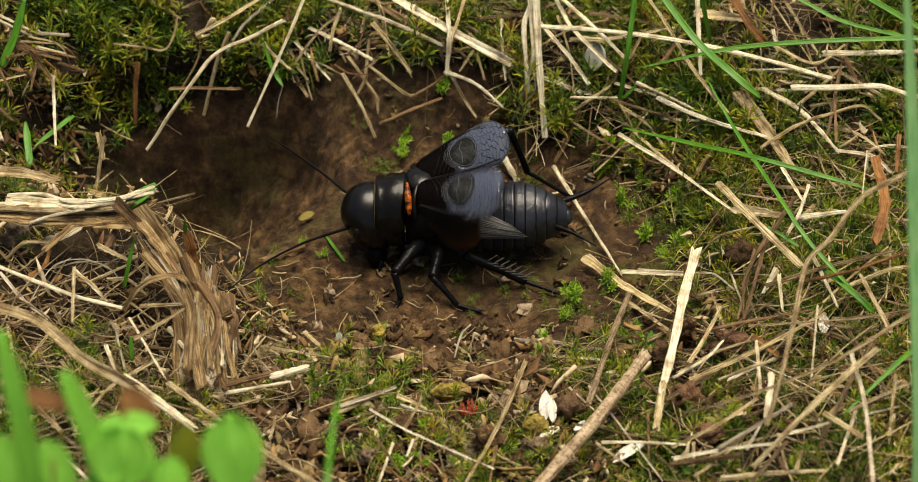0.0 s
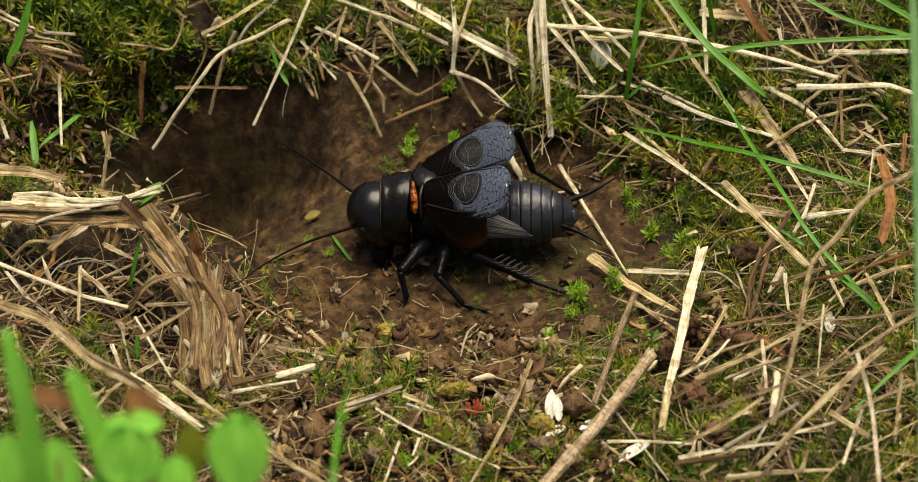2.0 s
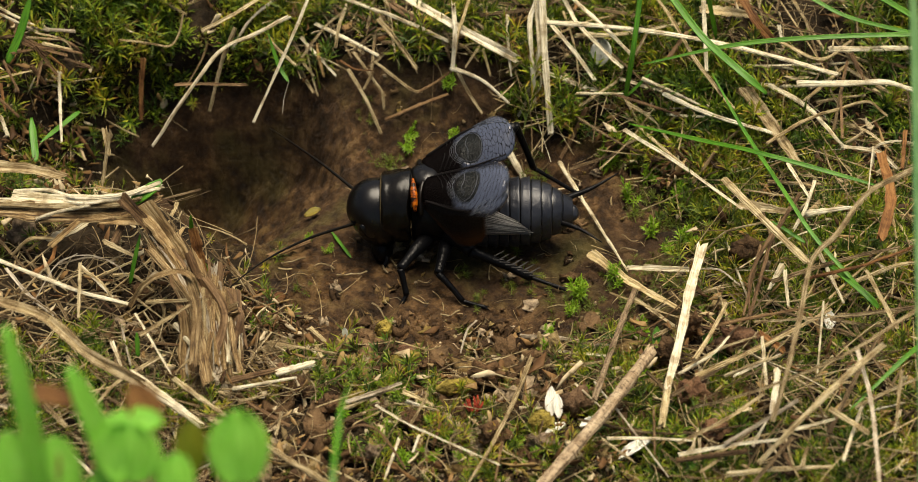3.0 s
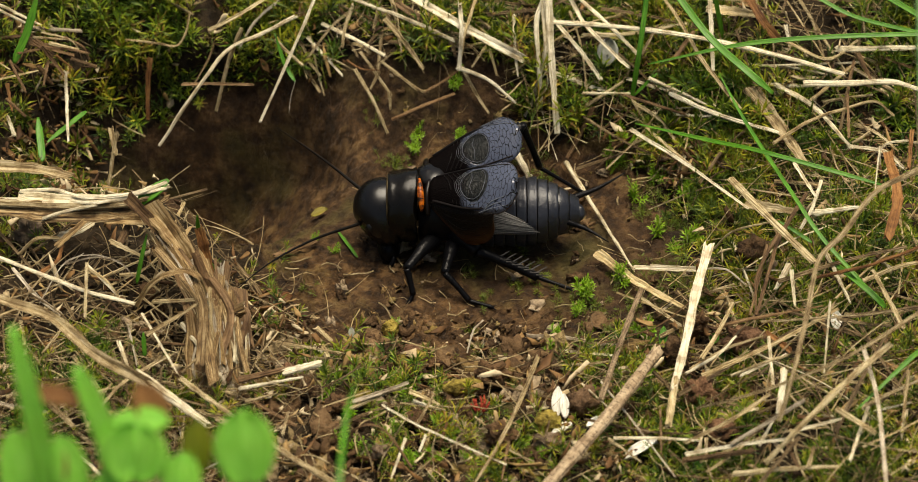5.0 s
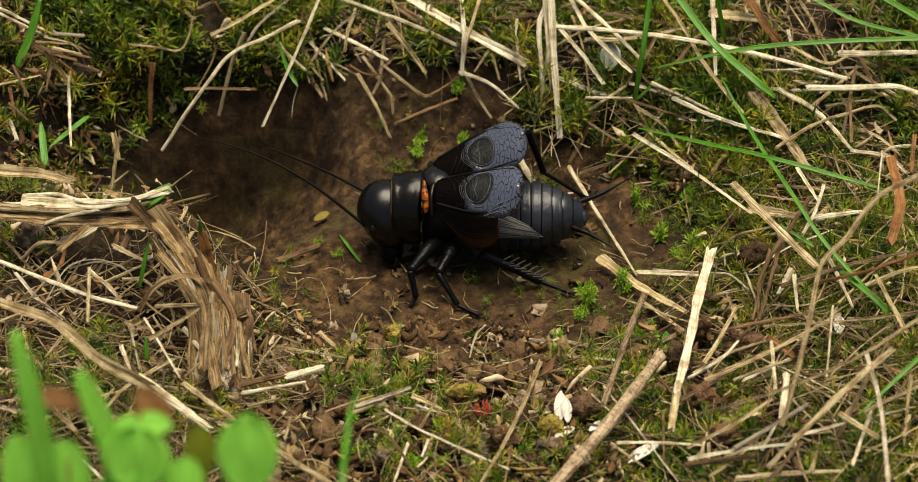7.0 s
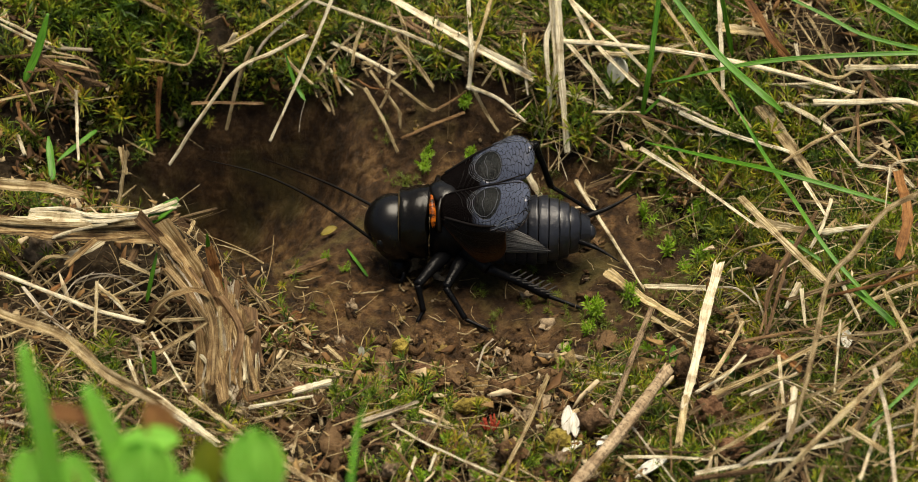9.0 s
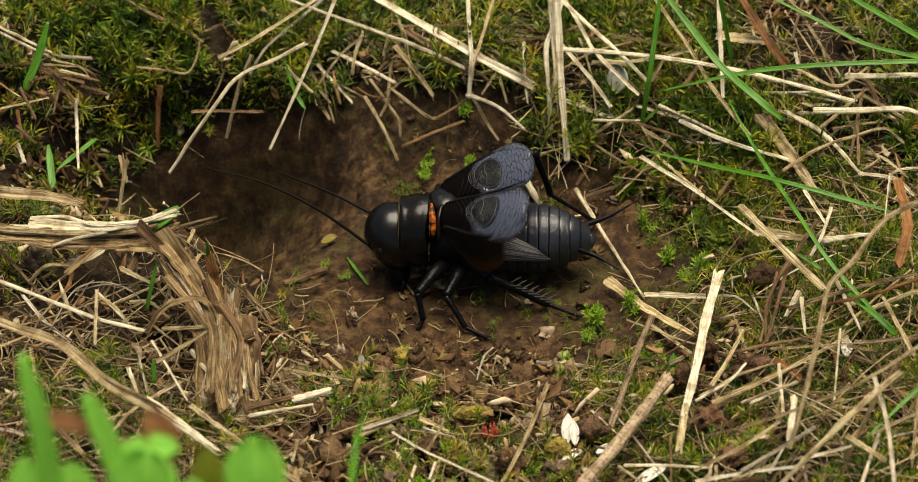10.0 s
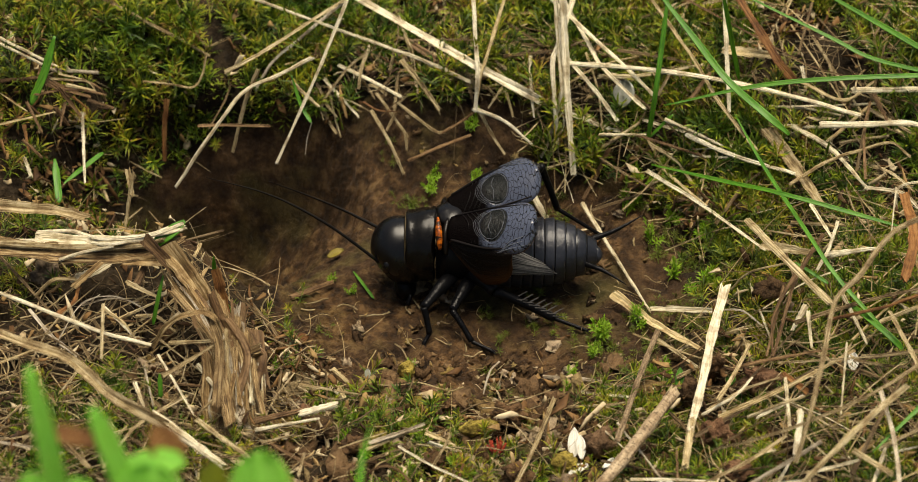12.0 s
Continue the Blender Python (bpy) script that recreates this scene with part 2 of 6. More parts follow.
def build_ground():
    xs, ys = grid_lines(-52, 52, 0.22), grid_lines(-44, 40, 0.22)
    gx, gy = np.meshgrid(xs, ys)
    gz = ground(gx, gy)
    near = (np.abs(gx) < 60) & (np.abs(gy) < 55)
    rough = np.zeros_like(gz)
    for j, i in zip(*np.nonzero(near)):
        q = Vector((gx[j, i], gy[j, i], 0.0))
        rough[j, i] = 0.9 * noise.noise(q * 0.16) + 0.55 * noise.noise(q * 0.45) + 0.5 * abs(noise.noise(q * 0.8)) + 0.45 * noise.noise(q * 1.3) + 0.26 * noise.noise(q * 3.0) + 0.13 * noise.noise(q * 6.5)
    crumbly = (gx > -36) & (gx < 30) & (gy > -44) & (gy < 21)
    for j, i in zip(*np.nonzero(crumbly)):
        q = Vector((gx[j, i], gy[j, i], 0.4))
        size = 0.5 + 0.5 * noise.noise(q * 0.12)
        rough[j, i] += (0.25 + 0.55 * size) * (0.45 - noise.voronoi(q * 0.75)[0][0]) + 0.32 * (0.4 - noise.voronoi(q * 1.9)[0][0])
    trodden = 1 - ss(0.55, 1.0, np.hypot((gx - 1) / 24, (gy + 1) / 13))
    gz = gz + rough * (1 - 0.5 * trodden)
    # the far lip leans out over the burrow
    dx, dy = -24.2 - gx, 9 - gy
    dist = np.hypot(dx, dy) + 1e-6
    lean = 5.8 * ss(1.5, 7.5, gz) * np.exp(-np.maximum(0, dist - 12) / 9) * ss(-9, 6, gy - 0.35 * (gx + 23)) * ss(-12, -27, gx)
    gx, gy = gx + dx / dist * lean, gy + dy / dist * lean
    h, w = gz.shape
    idx = np.arange(h * w).reshape(h, w)
    faces = np.stack([idx[:-1, :-1], idx[:-1, 1:], idx[1:, 1:], idx[1:, :-1]], -1).reshape(-1, 4)
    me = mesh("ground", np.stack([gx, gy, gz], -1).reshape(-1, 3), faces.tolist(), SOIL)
    # outside the bowl the ground takes this humus, with gap shade in its colour
    me.materials.append(HUMUS_SHADE)
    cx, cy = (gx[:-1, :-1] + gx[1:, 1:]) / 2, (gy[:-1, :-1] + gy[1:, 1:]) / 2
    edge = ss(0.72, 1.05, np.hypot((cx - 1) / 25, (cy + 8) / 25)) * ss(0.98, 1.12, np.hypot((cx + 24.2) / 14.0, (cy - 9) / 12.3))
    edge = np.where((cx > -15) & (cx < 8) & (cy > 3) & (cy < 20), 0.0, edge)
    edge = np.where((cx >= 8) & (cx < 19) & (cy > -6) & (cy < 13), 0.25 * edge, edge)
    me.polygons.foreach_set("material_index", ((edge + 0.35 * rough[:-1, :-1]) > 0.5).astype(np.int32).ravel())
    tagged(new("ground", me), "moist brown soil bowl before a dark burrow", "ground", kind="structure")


build_ground()


def cover(x, y):
    """How thickly moss and litter cover the ground: none in the trampled bowl and the burrow."""
    d1 = math.hypot((x - 1) / 25, (y + 3) / 19)
    d2 = math.hypot((x + 24.2) / 14.0, (y - 9) / 12.3)
    wall = 0.0 if (-14 < x < 6 and 5 < y < 19) or (6 <= x < 17 - 0.4 * abs(y - 4) and y < 12) else 1.0
    front = 1 - 0.35 * float(ss(-22, -12, x) * ss(22, 12, x) * ss(-12, -18, y))
    return float(ss(0.72, 1.05, d1) * ss(0.98, 1.12, d2)) * wall * front


def lip(x, y):
    """Where the lip's lean carries a point of the ground."""
    z = float(ground(x, y))
    dx, dy = -24.2 - x, 9 - y
    d = math.hypot(dx, dy) + 1e-6
    lean = float(5.8 * ss(1.5, 7.5, z) * math.exp(-max(0, d - 12) / 9) * ss(-9, 6, y - 0.35 * (x + 23)) * ss(-12, -27, x))
    return x + dx / d * lean, y + dy / d * lean, z


def shoot(rng, leaves, tall, leaf, wide):
    """One moss shoot: narrow pointed leaves round a short stem. Gives triangles as an array (n, 3, 3)."""
    tris = []
    for k in range(leaves):
        f = (k + 0.5) / leaves
        a = k * 2.4 + rng.uniform(-0.3, 0.3)
        rise = math.radians(15 + 60 * f + rng.uniform(-12, 12))
        out = Vector((math.cos(a) * math.cos(rise), math.sin(a) * math.cos(rise), math.sin(rise)))
        side = Vector((-math.sin(a), math.cos(a), 0))
        foot = Vector((0, 0, tall * (0.25 + 0.75 * f)))
        size = leaf * (0.75 + 0.35 * math.sin(math.pi * f)) * rng.uniform(0.8, 1.15)
        mid = foot + out * size * 0.45 + Vector((0, 0, 0.06 * size))
        tip = foot + out * size - Vector((0, 0, 0.18 * size))
        l, r = mid + side * wide, mid - side * wide
        tris += [(foot, r, l), (l, r, tip)]
    for k in range(3):
        a, b = k * 2.1, k * 2.1 + 2.1
        w = 0.12
        p, q = Vector((math.cos(a) * w, math.sin(a) * w, -0.6)), Vector((math.cos(b) * w, math.sin(b) * w, -0.6))
        tris.append((p, q, Vector((0, 0, tall))))
    return np.array(tris)


def scatter(name, shapes, places, material, label, category):
    """One mesh of many small shapes. places: x, y, z, turn, lean angle, lean way, size."""
    soup = []
    for n, (x, y, z, turn, lean, way, size) in enumerate(places):
        m = (Matrix.Rotation(way, 3, "Z") @ Matrix.Rotation(lean, 3, "Y") @ Matrix.Rotation(turn - way, 3, "Z"))
        soup.append((shapes[n % len(shapes)].reshape(-1, 3) * size) @ np.array(m).T + (x, y, z))
    v = np.concatenate(soup) * MM
    me = bpy.data.meshes.new(name)
    me.vertices.add(len(v))
    me.vertices.foreach_set("co", v.astype(np.float32).ravel())
    me.loops.add(len(v))
    me.loops.foreach_set("vertex_index", np.arange(len(v), dtype=np.int32))
    me.polygons.add(len(v) // 3)
    me.polygons.foreach_set("loop_start", np.arange(0, len(v), 3, dtype=np.int32))
    me.update(calc_edges=True)
    me.materials.append(material)
    bm = bmesh.new()
    bm.from_mesh(me)
    bmesh.ops.remove_doubles(bm, verts=bm.verts, dist=1e-7)
    bm.to_mesh(me)
    bm.free()
    return thing(name, me, label, category, kind="stuff")


def brown_patch(x, y):
    """Where dead leaves lie in place of moss."""
    heap = 1.1 * math.exp(-((x + 42) / 7) ** 2 - ((y - 13) / 5) ** 2) + 0.7 * math.exp(-((x - 17) / 4) ** 2 - ((y - 13) / 2.5) ** 2) + 0.8 * math.exp(-((x + 5) / 9) ** 2 - ((y - 17) / 5) ** 2)
    return min(1.0, heap + float(ss(0.28, 0.5, noise.noise(Vector((x, y, 20)) * 0.11))))


def moss_places(rng, count, power, low, high):
    out = []
    while len(out) < count:
        x, y = rng.uniform(-60, 60), rng.uniform(-48, 50)
        c = cover(x, y)
        q = Vector((x, y, 3.0))
        patch = 0.5 + 0.5 * noise.noise(q * 0.085) + 0.25 * noise.noise(q * 0.3)
        back = float(ss(2, 13, y))
        leafy = 0.1 * back * float(ss(-8, -28, x)) + 0.06 * back + 0.14 * (1 - back) * float(ss(10, 24, x))
        c *= back + (1 - back) * (0.5 + 0.45 * float(ss(8, 24, x)) + 0.15 * float(ss(-20, -32, x)))
        c *= 1 - 0.85 * brown_patch(x, y)
        if rng.random() > c * max(0.0, min(1.0, (patch + leafy - 0.38) * 3.0)) ** power:
            continue
        px, py, pz = lip(x, y)
        out.append((px, py, pz - 0.3, rng.uniform(0, 6.28), rng.uniform(0, 0.7), rng.uniform(0, 6.28), rng.uniform(low, high) * (0.68 + 0.32 * back) * (0.75 + 0.5 * patch)))
    return out


def build_moss():
    rng = random.Random(4)
    stars = [shoot(rng, 24, rng.uniform(1.2, 4.4), 1.7, 0.085) for _ in range(14)]
    scatter("moss", stars, moss_places(rng, 9800, 1.1, 0.6, 1.35), MOSS, "yellow-green star-shaped moss on the soil banks", "moss")
    fuzz = [shoot(rng, 14, rng.uniform(0.3, 0.9), 0.8, 0.045) for _ in range(6)]
    spots = []
    while len(spots) < 1300:
        x, y = rng.uniform(-30, 26), rng.uniform(-42, 16)
        q = Vector((x, y, 9.0))
        if noise.noise(q * 0.16) + 0.4 * noise.noise(q * 0.5) + 0.016 * x > 0.34 and math.hypot(x + 23, y - 9) > 14:
            spots.append((x, y, float(ground(x, y)) - 0.1, rng.uniform(0, 6.28), rng.uniform(0, 0.8), rng.uniform(0, 6.28), rng.uniform(0.5, 1.1)))
    scatter("low_moss", fuzz, spots, FILM, "thin bright green moss film on bare soil", "moss")


build_moss()


def stalk_shape(rng):
    """A short dry stalk as triangles, lying along x."""
    length, w = rng.uniform(3, 12), rng.choice((0.03, 0.045, 0.06, 0.08, 0.1, 0.13, 0.19))
    bend, path = rng.uniform(-0.07, 0.07), []
    for i in range(6):
        f = i / 5 - 0.5
        path.append(Vector((f * length, bend * length * (f * f * 4 - 0.5), rng.uniform(-0.12, 0.12) * w * 2)))
    v, f, uv = sweep(path, lambda s: w * (1 - 0.35 * s), 0.4, 6, (0, 0, 1), crease=rng.choice((0, 0.5)), twist=rng.uniform(-1, 1))
    return v, f, uv


def build_litter():
    rng = random.Random(11)
    shapes = [stalk_shape(rng) for _ in range(24)]
    verts, faces, uvs = [], [], []
    made = 0
    while made < 3000:
        x, y = rng.uniform(-60, 60), rng.uniform(-48, 48)
        if noise.noise(Vector((x, y, 31)) * 0.1) < rng.uniform(-0.55, 0.15):
            continue
        inside = rng.random() < (0.05 if y > -16 else 0.2)
        if not inside and rng.random() > cover(x, y) * (0.8 - 0.3 * float(ss(10, 24, x)) - 0.3 * float(ss(-20, -28, x) * ss(4, -4, y) * ss(-22, -12, y)) - 0.7 * float(ss(-10, -24, x) * ss(4, 14, y))):
            continue
        if inside and (math.hypot(x + 23, y - 9) < 13):
            continue
        v, f, uv = shapes[made % 24]
        px, py, pz = lip(x, y)
        turn = rng.gauss(0.5, 1.0) if x > 0 else rng.uniform(0, 3.14)
        size = rng.uniform(0.35, 0.6) if inside else rng.uniform(0.6, 1.1)
        m = pose(px, py, pz + (0.15 if inside else rng.uniform(0.2, 2.6)), rng.uniform(-30, 30), rng.uniform(-16, 16), math.degrees(turn)) @ Matrix.Scale(size, 4)
        base = len(verts)
        verts += [m @ p for p in v]
        faces += [tuple(base + k for k in q) for q in f]
        uvs += [(a, b + made * 3.7) for a, b in uv]
        made += 1
    return verts, faces, uvs



# Loose stalks, blades and leaves.
LABELS = {
    "pale": "pale bleached dry grass stalk lying over moss",
    "tan": "tan dry grass stalk lying among moss and litter",
    "brown": "thin dark brown withered stem on the ground",
    "grey": "weathered grey dry stem in the thatch",
    "rust": "rust-brown shrivelled leaf strip",
    "sheath": "torn golden-brown fibrous grass sheath",
    "twig": "dead twig with dark speckled bark on soil",
}
straw_rng = random.Random(21)


def straw(kind, width, *points):
    """A dry stalk through a few points; broad ones are torn flat sheaths."""
    n = 8 + 4 * len(points)
    width *= 0.86 if width < 0.9 else 1.0
    path = curve_points(points, n)
    span = (path[-1] - path[0]).length
    phase, wob = straw_rng.uniform(0, 9), straw_rng.uniform(0.002, 0.006) * min(span, 12)
    for i, p in enumerate(path):
        q = Vector((phase + i * 0.35, phase, 0))
        p += Vector((noise.noise(q), noise.noise(q + Vector((5, 5, 5))), noise.noise(q + Vector((9, 2, 7))))) * wob
    start, end, node = straw_rng.uniform(0.75, 1.05), straw_rng.uniform(0.45, 0.95), straw_rng.uniform(0.2, 0.9)

    def half(s):
        knot = 0.14 * math.exp(-((s - node) / 0.03) ** 2)
        return 0.5 * width * (start + (end - start) * s + knot + 0.07 * math.sin(phase + 23 * s))

    broad = width > 0.95 and kind != "twig"
    sides = 16 if width > 0.4 else 12
    form = straw_rng.random()
    flat, crease = (0.22, 0.45) if broad else (0.75, 0.0) if kind == "twig" else (0.62, 0.0) if form < 0.4 else (0.3, 0.5) if form < 0.75 else (0.34, -0.12)
    ribs = [1 + straw_rng.uniform(-0.2, 0.06) if k % 2 else 1.0 for k in range(sides)]
    v, f, uv = sweep(path, half, flat, sides, crease=crease, twist=straw_rng.uniform(-0.9, 0.9), ribs=ribs)
    for k in range(sides):
        for row, way in ((0, -1), (n, 1)):
            t = (path[1] - path[0]) if row == 0 else (path[n] - path[n - 1])
            v[row * sides + k] += t.normalized() * way * straw_rng.uniform(-0.1, 0.75) * width
    me = mesh("straw", v, f, STRAW[kind], [(a, b + phase * 7) for a, b in uv], smooth=False)
    name = {"twig": "twig", "rust": "withered_leaf"}.get(kind, "straw")
    return thing(name, me, LABELS[kind], name.replace("_", " "), "dry stalks round the burrow")


def blade(width, *points, material=None, label="fresh green grass blade"):
    """A green blade: a creased strip that narrows to its tip (the first point)."""
    n = 8 + 5 * len(points)
    path = curve_points(points, n)
    v, f, uv = sweep(path, lambda s: 0.4 * width * min(1.0, 0.3 + 2.4 * s, 0.4 + 5 * (1 - s)), 0.16, 8, crease=0.55)
    me = mesh("green_grass", v, f, material or GRASS, uv)
    return thing("green_grass", me, label, "grass", "green grass blades")


def build_thatch():
    """Longer bleached stalks that lie over the moss on the banks."""
    rng, made, rest = random.Random(19), 0, list(build_litter())
    while made < 680:
        x, y = rng.uniform(-52, 54), rng.uniform(-44, 40)
        weight = 0.03 + 0.6 * float(ss(10, 18, x)) + 0.5 * float(ss(4, 12, x) * ss(7, 13, y)) + 0.8 * float(ss(10, 16, y) * ss(-22, -8, x)) + 0.5 * float(ss(-20, -28, x) * ss(2, -6, y)) + 0.5 * float(ss(-14, -22, x) * ss(-12, -20, y))
        if cover(x, y) < 0.6 or rng.random() > cover(x, y) * min(1, weight):
            continue
        length, w = rng.uniform(4, 17), rng.choice((0.08, 0.11, 0.15, 0.2, 0.28, 0.4))
        px, py, pz = lip(x, y)
        turn = rng.gauss(-0.6, 0.8) if x > 0 else rng.gauss(-0.9, 0.9)
        way = Vector((math.cos(turn), math.sin(turn), 0))
        ends = [Vector((px, py, 0)) + way * length * k for k in (-0.5, 0, 0.5)]
        over = rng.uniform(1.0, 3.2)
        for e in ends:
            e.z = max(float(ground(e.x, e.y)), pz - 2) + over + rng.uniform(-0.5, 0.6)
        ends[1] += Vector((-way.y, way.x, 0)) * length * rng.gauss(0, 0.05)
        kind = rng.choice(("pale", "pale", "tan", "tan", "tan", "grey", "brown"))
        made += 1
        if made % 12 == 0:
            straw(kind, w, *ends)
            continue
        v, f, uv = sweep(curve_points(ends, 9), lambda s: 0.5 * w * (1 - 0.4 * s), 0.5, 8, crease=rng.choice((0, 0.4)), twist=rng.uniform(-1, 1), ribs=(1, 0.85) * 4)
        rest[1] += [tuple(len(rest[0]) + i for i in q) for q in f]
        rest[0] += v
        rest[2] += [(a, b + made * 5.3) for a, b in uv]
    # short broken stalks on the burrow's back lip, and longer ones leaning over the front bank
    for x0, x1, y0, y1, count, way_, spread, short, long_, high in ((-17, 6, 13, 24, 150, -0.85, 0.6, 2.5, 7.5, 2.6), (23, 48, -44, -12, 45, 0.6, 0.4, 6, 15, 5.0)):
        for k in range(count):
            x, y = rng.uniform(x0, x1), rng.uniform(y0, y1)
            if cover(x, y) < 0.3:
                continue
            px, py, pz = lip(x, y)
            turn, length, w = rng.gauss(way_, spread), rng.uniform(short, long_), rng.choice((0.1, 0.16, 0.24, 0.34, 0.46))
            way = Vector((math.cos(turn), math.sin(turn), 0))
            ends = [Vector((px, py, 0)) + way * length * f for f in (-0.5, 0, 0.5)]
            over = rng.uniform(0.8, high)
            for e in ends:
                e.z = max(float(ground(e.x, e.y)), pz - 2) + over + rng.uniform(-0.5, 0.6)
            v, f, uv = sweep(curve_points(ends, 9), lambda s: 0.5 * w * (1 - 0.3 * s), 0.4, 8, crease=rng.choice((0, 0.4)), twist=rng.uniform(-1, 1), ribs=(1, 0.85) * 4)
            rest[1] += [tuple(len(rest[0]) + i for i in q) for q in f]
            rest[0] += v
            rest[2] += [(a, b + k * 4.1) for a, b in uv]
    me = mesh("straw_litter", *rest[:2], STRAW["litter"], rest[2], smooth=False)
    thing("straw_litter", me, "matted layer of dry straw bits and stalks", "litter", kind="stuff")


build_thatch()
straw("pale", 0.42, (-51.1, 18.3, 17.9), (-46.7, 18.4, 14.9), (-43.6, 18.5, 12.8))
straw("pale", 0.42, (-51.1, 17.8, 17.6), (-46.7, 17.9, 14.6), (-43.2, 18.0, 12.2))
straw("grey", 0.49, (-44.2, 18.0, 12.7), (-39.7, 19.4, 11.2))
straw("brown", 0.55, (-51.4, 15.9, 12.6), (-46.9, 17.5, 11.9), (-42.9, 18.9, 11.3))
straw("brown", 0.43, (-44.6, 17.5, 11.0), (-40.6, 18.1, 9.1))
straw("pale", 0.48, (-40.9, 14.9, 9.3), (-40.5, 11.0, 7.8), (-39.0, 1.0, 11.9))
straw("tan", 0.64, (-35.3, 5.0, 10.1), (-34.8, 3.0, 8.7))
straw("tan", 0.59, (-34.7, 4.0, 10.2), (-35.6, 1.0, 5.6))
straw("rust", 0.67, (-32.6, 18.0, 8.5), (-32.9, 17.0, 6.0), (-33.0, 15.6, 2.9))
straw("tan", 0.30, (-34.9, 19.0, 10.4), (-32.2, 19.4, 9.7), (-30.0, 19.9, 8.9), (-29.0, 20.7, 10.0), (-28.6, 22.0, 11.6))
straw("tan", 0.49, (-43.7, 26.2, 18.7), (-31.6, 24.2, 11.9), (-28.6, 23.7, 10.2))
straw("pale", 0.59, (-17.4, 17.0, 14.9), (-20.9, 14.5, 14.5), (-23.9, 12.5, 14.2), (-26.9, 9.5, 11.7), (-30.8, 7.0, 6.5))
straw("tan", 0.59, (-22.6, 14.0, 15.6), (-24.0, 13.0, 12.3), (-25.3, 11.0, 7.8))
straw("brown", 0.47, (-28.4, 10.0, 11.7), (-25.9, 11.0, 11.0), (-21.7, 12.0, 10.1))
straw("tan", 0.48, (-26.0, 16.0, 14.0), (-22.9, 18.0, 14.5), (-20.3, 20.0, 15.1), (-10.3, 27.7, 17.4))
straw("pale", 0.48, (-12.7, 22.4, 21.4), (-15.3, 18.0, 16.6), (-16.5, 16.0, 14.4), (-18.6, 13.0, 10.8), (-20.8, 10.0, 7.1))
straw("pale", 0.12, (-17.3, 12.5, 10.2), (-17.8, 12.0, 8.5), (-18.0, 11.0, 7.3))
straw("grey", 0.49, (-11.1, 28.8, 16.8), (-19.1, 24.8, 11.4), (-21.9, 23.4, 9.5), (-23.6, 21.7, 7.3))
straw("tan", 0.48, (-19.3, 16.0, 12.5), (-16.7, 14.0, 11.1))
straw("tan", 0.49, (-17.3, 21.5, 8.2), (-15.9, 19.6, 6.3))
straw("pale", 0.49, (-16.4, 21.4, 8.7), (-12.9, 17.6, 6.9))
straw("tan", 0.55, (-11.8, 23.3, 11.4), (-12.5, 21.2, 10.4), (-12.8, 19.7, 9.1))
straw("pale", 0.49, (-14.8, 22.1, 10.0), (-11.1, 19.6, 9.7), (-8.4, 17.9, 9.2))
straw("tan", 0.78, (-8.2, 19.3, 12.6), (-6.2, 17.9, 10.7), (-4.6, 16.4, 9.0))
straw("pale", 0.54, (-25.1, 28.0, 14.8), (-10.5, 22.1, 12.7), (-6.3, 20.4, 12.1), (-1.4, 18.3, 10.9))
straw("pale", 1.02, (-17.2, 28.8, 16.6), (-5.7, 21.9, 13.7), (-1.4, 19.3, 12.6), (1.0, 18.2, 11.8), (5.5, 17.0, 9.7))
straw("brown", 0.91, (-6.9, 23.3, 11.5), (-2.7, 20.1, 10.5))
straw("tan", 0.48, (-10.8, 18.5, 9.0), (-7.8, 15.2, 6.3))
straw("tan", 0.54, (-11.4, 17.2, 7.8), (-9.6, 14.8, 5.8), (-8.2, 13.0, 3.2))
straw("tan", 0.54, (-8.7, 17.4, 8.8), (-5.1, 15.7, 6.6), (-4.0, 15.7, 6.3))
straw("brown", 0.36, (-4.2, 15.6, 6.3), (-2.0, 16.4, 7.3), (-0.5, 17.1, 8.2))
straw("brown", 0.48, (-7.5, 13.8, 4.1), (-4.5, 14.8, 5.0), (-1.4, 15.6, 5.9))
straw("tan", 0.48, (-9.0, 16.5, 8.0), (-9.8, 15.6, 6.8))
straw("tan", 0.48, (-7.9, 15.2, 6.3), (-7.8, 14.4, 5.2))
straw("rust", 0.36, (-12.3, 18.3, 8.2), (-10.8, 17.2, 8.0), (-9.0, 16.7, 8.2))
straw("tan", 0.48, (-8.7, 20.1, 10.5), (-9.1, 16.5, 7.9))
straw("pale", 0.54, (-1.1, 27.2, 17.9), (-0.7, 21.0, 14.3), (-0.5, 17.7, 12.4), (-0.7, 16.0, 9.1))
straw("tan", 0.60, (3.0, 27.0, 18.0), (1.0, 21.0, 14.3), (-0.1, 17.7, 12.3), (-0.7, 16.0, 9.1))
straw("pale", 0.54, (-0.8, 16.0, 9.1), (2.2, 15.8, 7.7), (4.9, 14.6, 5.8))
straw("tan", 0.42, (-0.4, 16.5, 8.7), (1.0, 15.7, 5.9), (2.2, 14.7, 4.3))
straw("pale", 0.48, (4.9, 20.7, 12.2), (5.0, 17.5, 10.2), (5.3, 16.0, 8.2))
straw("pale", 0.48, (3.7, 18.7, 9.7), (5.8, 17.7, 8.9), (7.3, 17.0, 8.3))
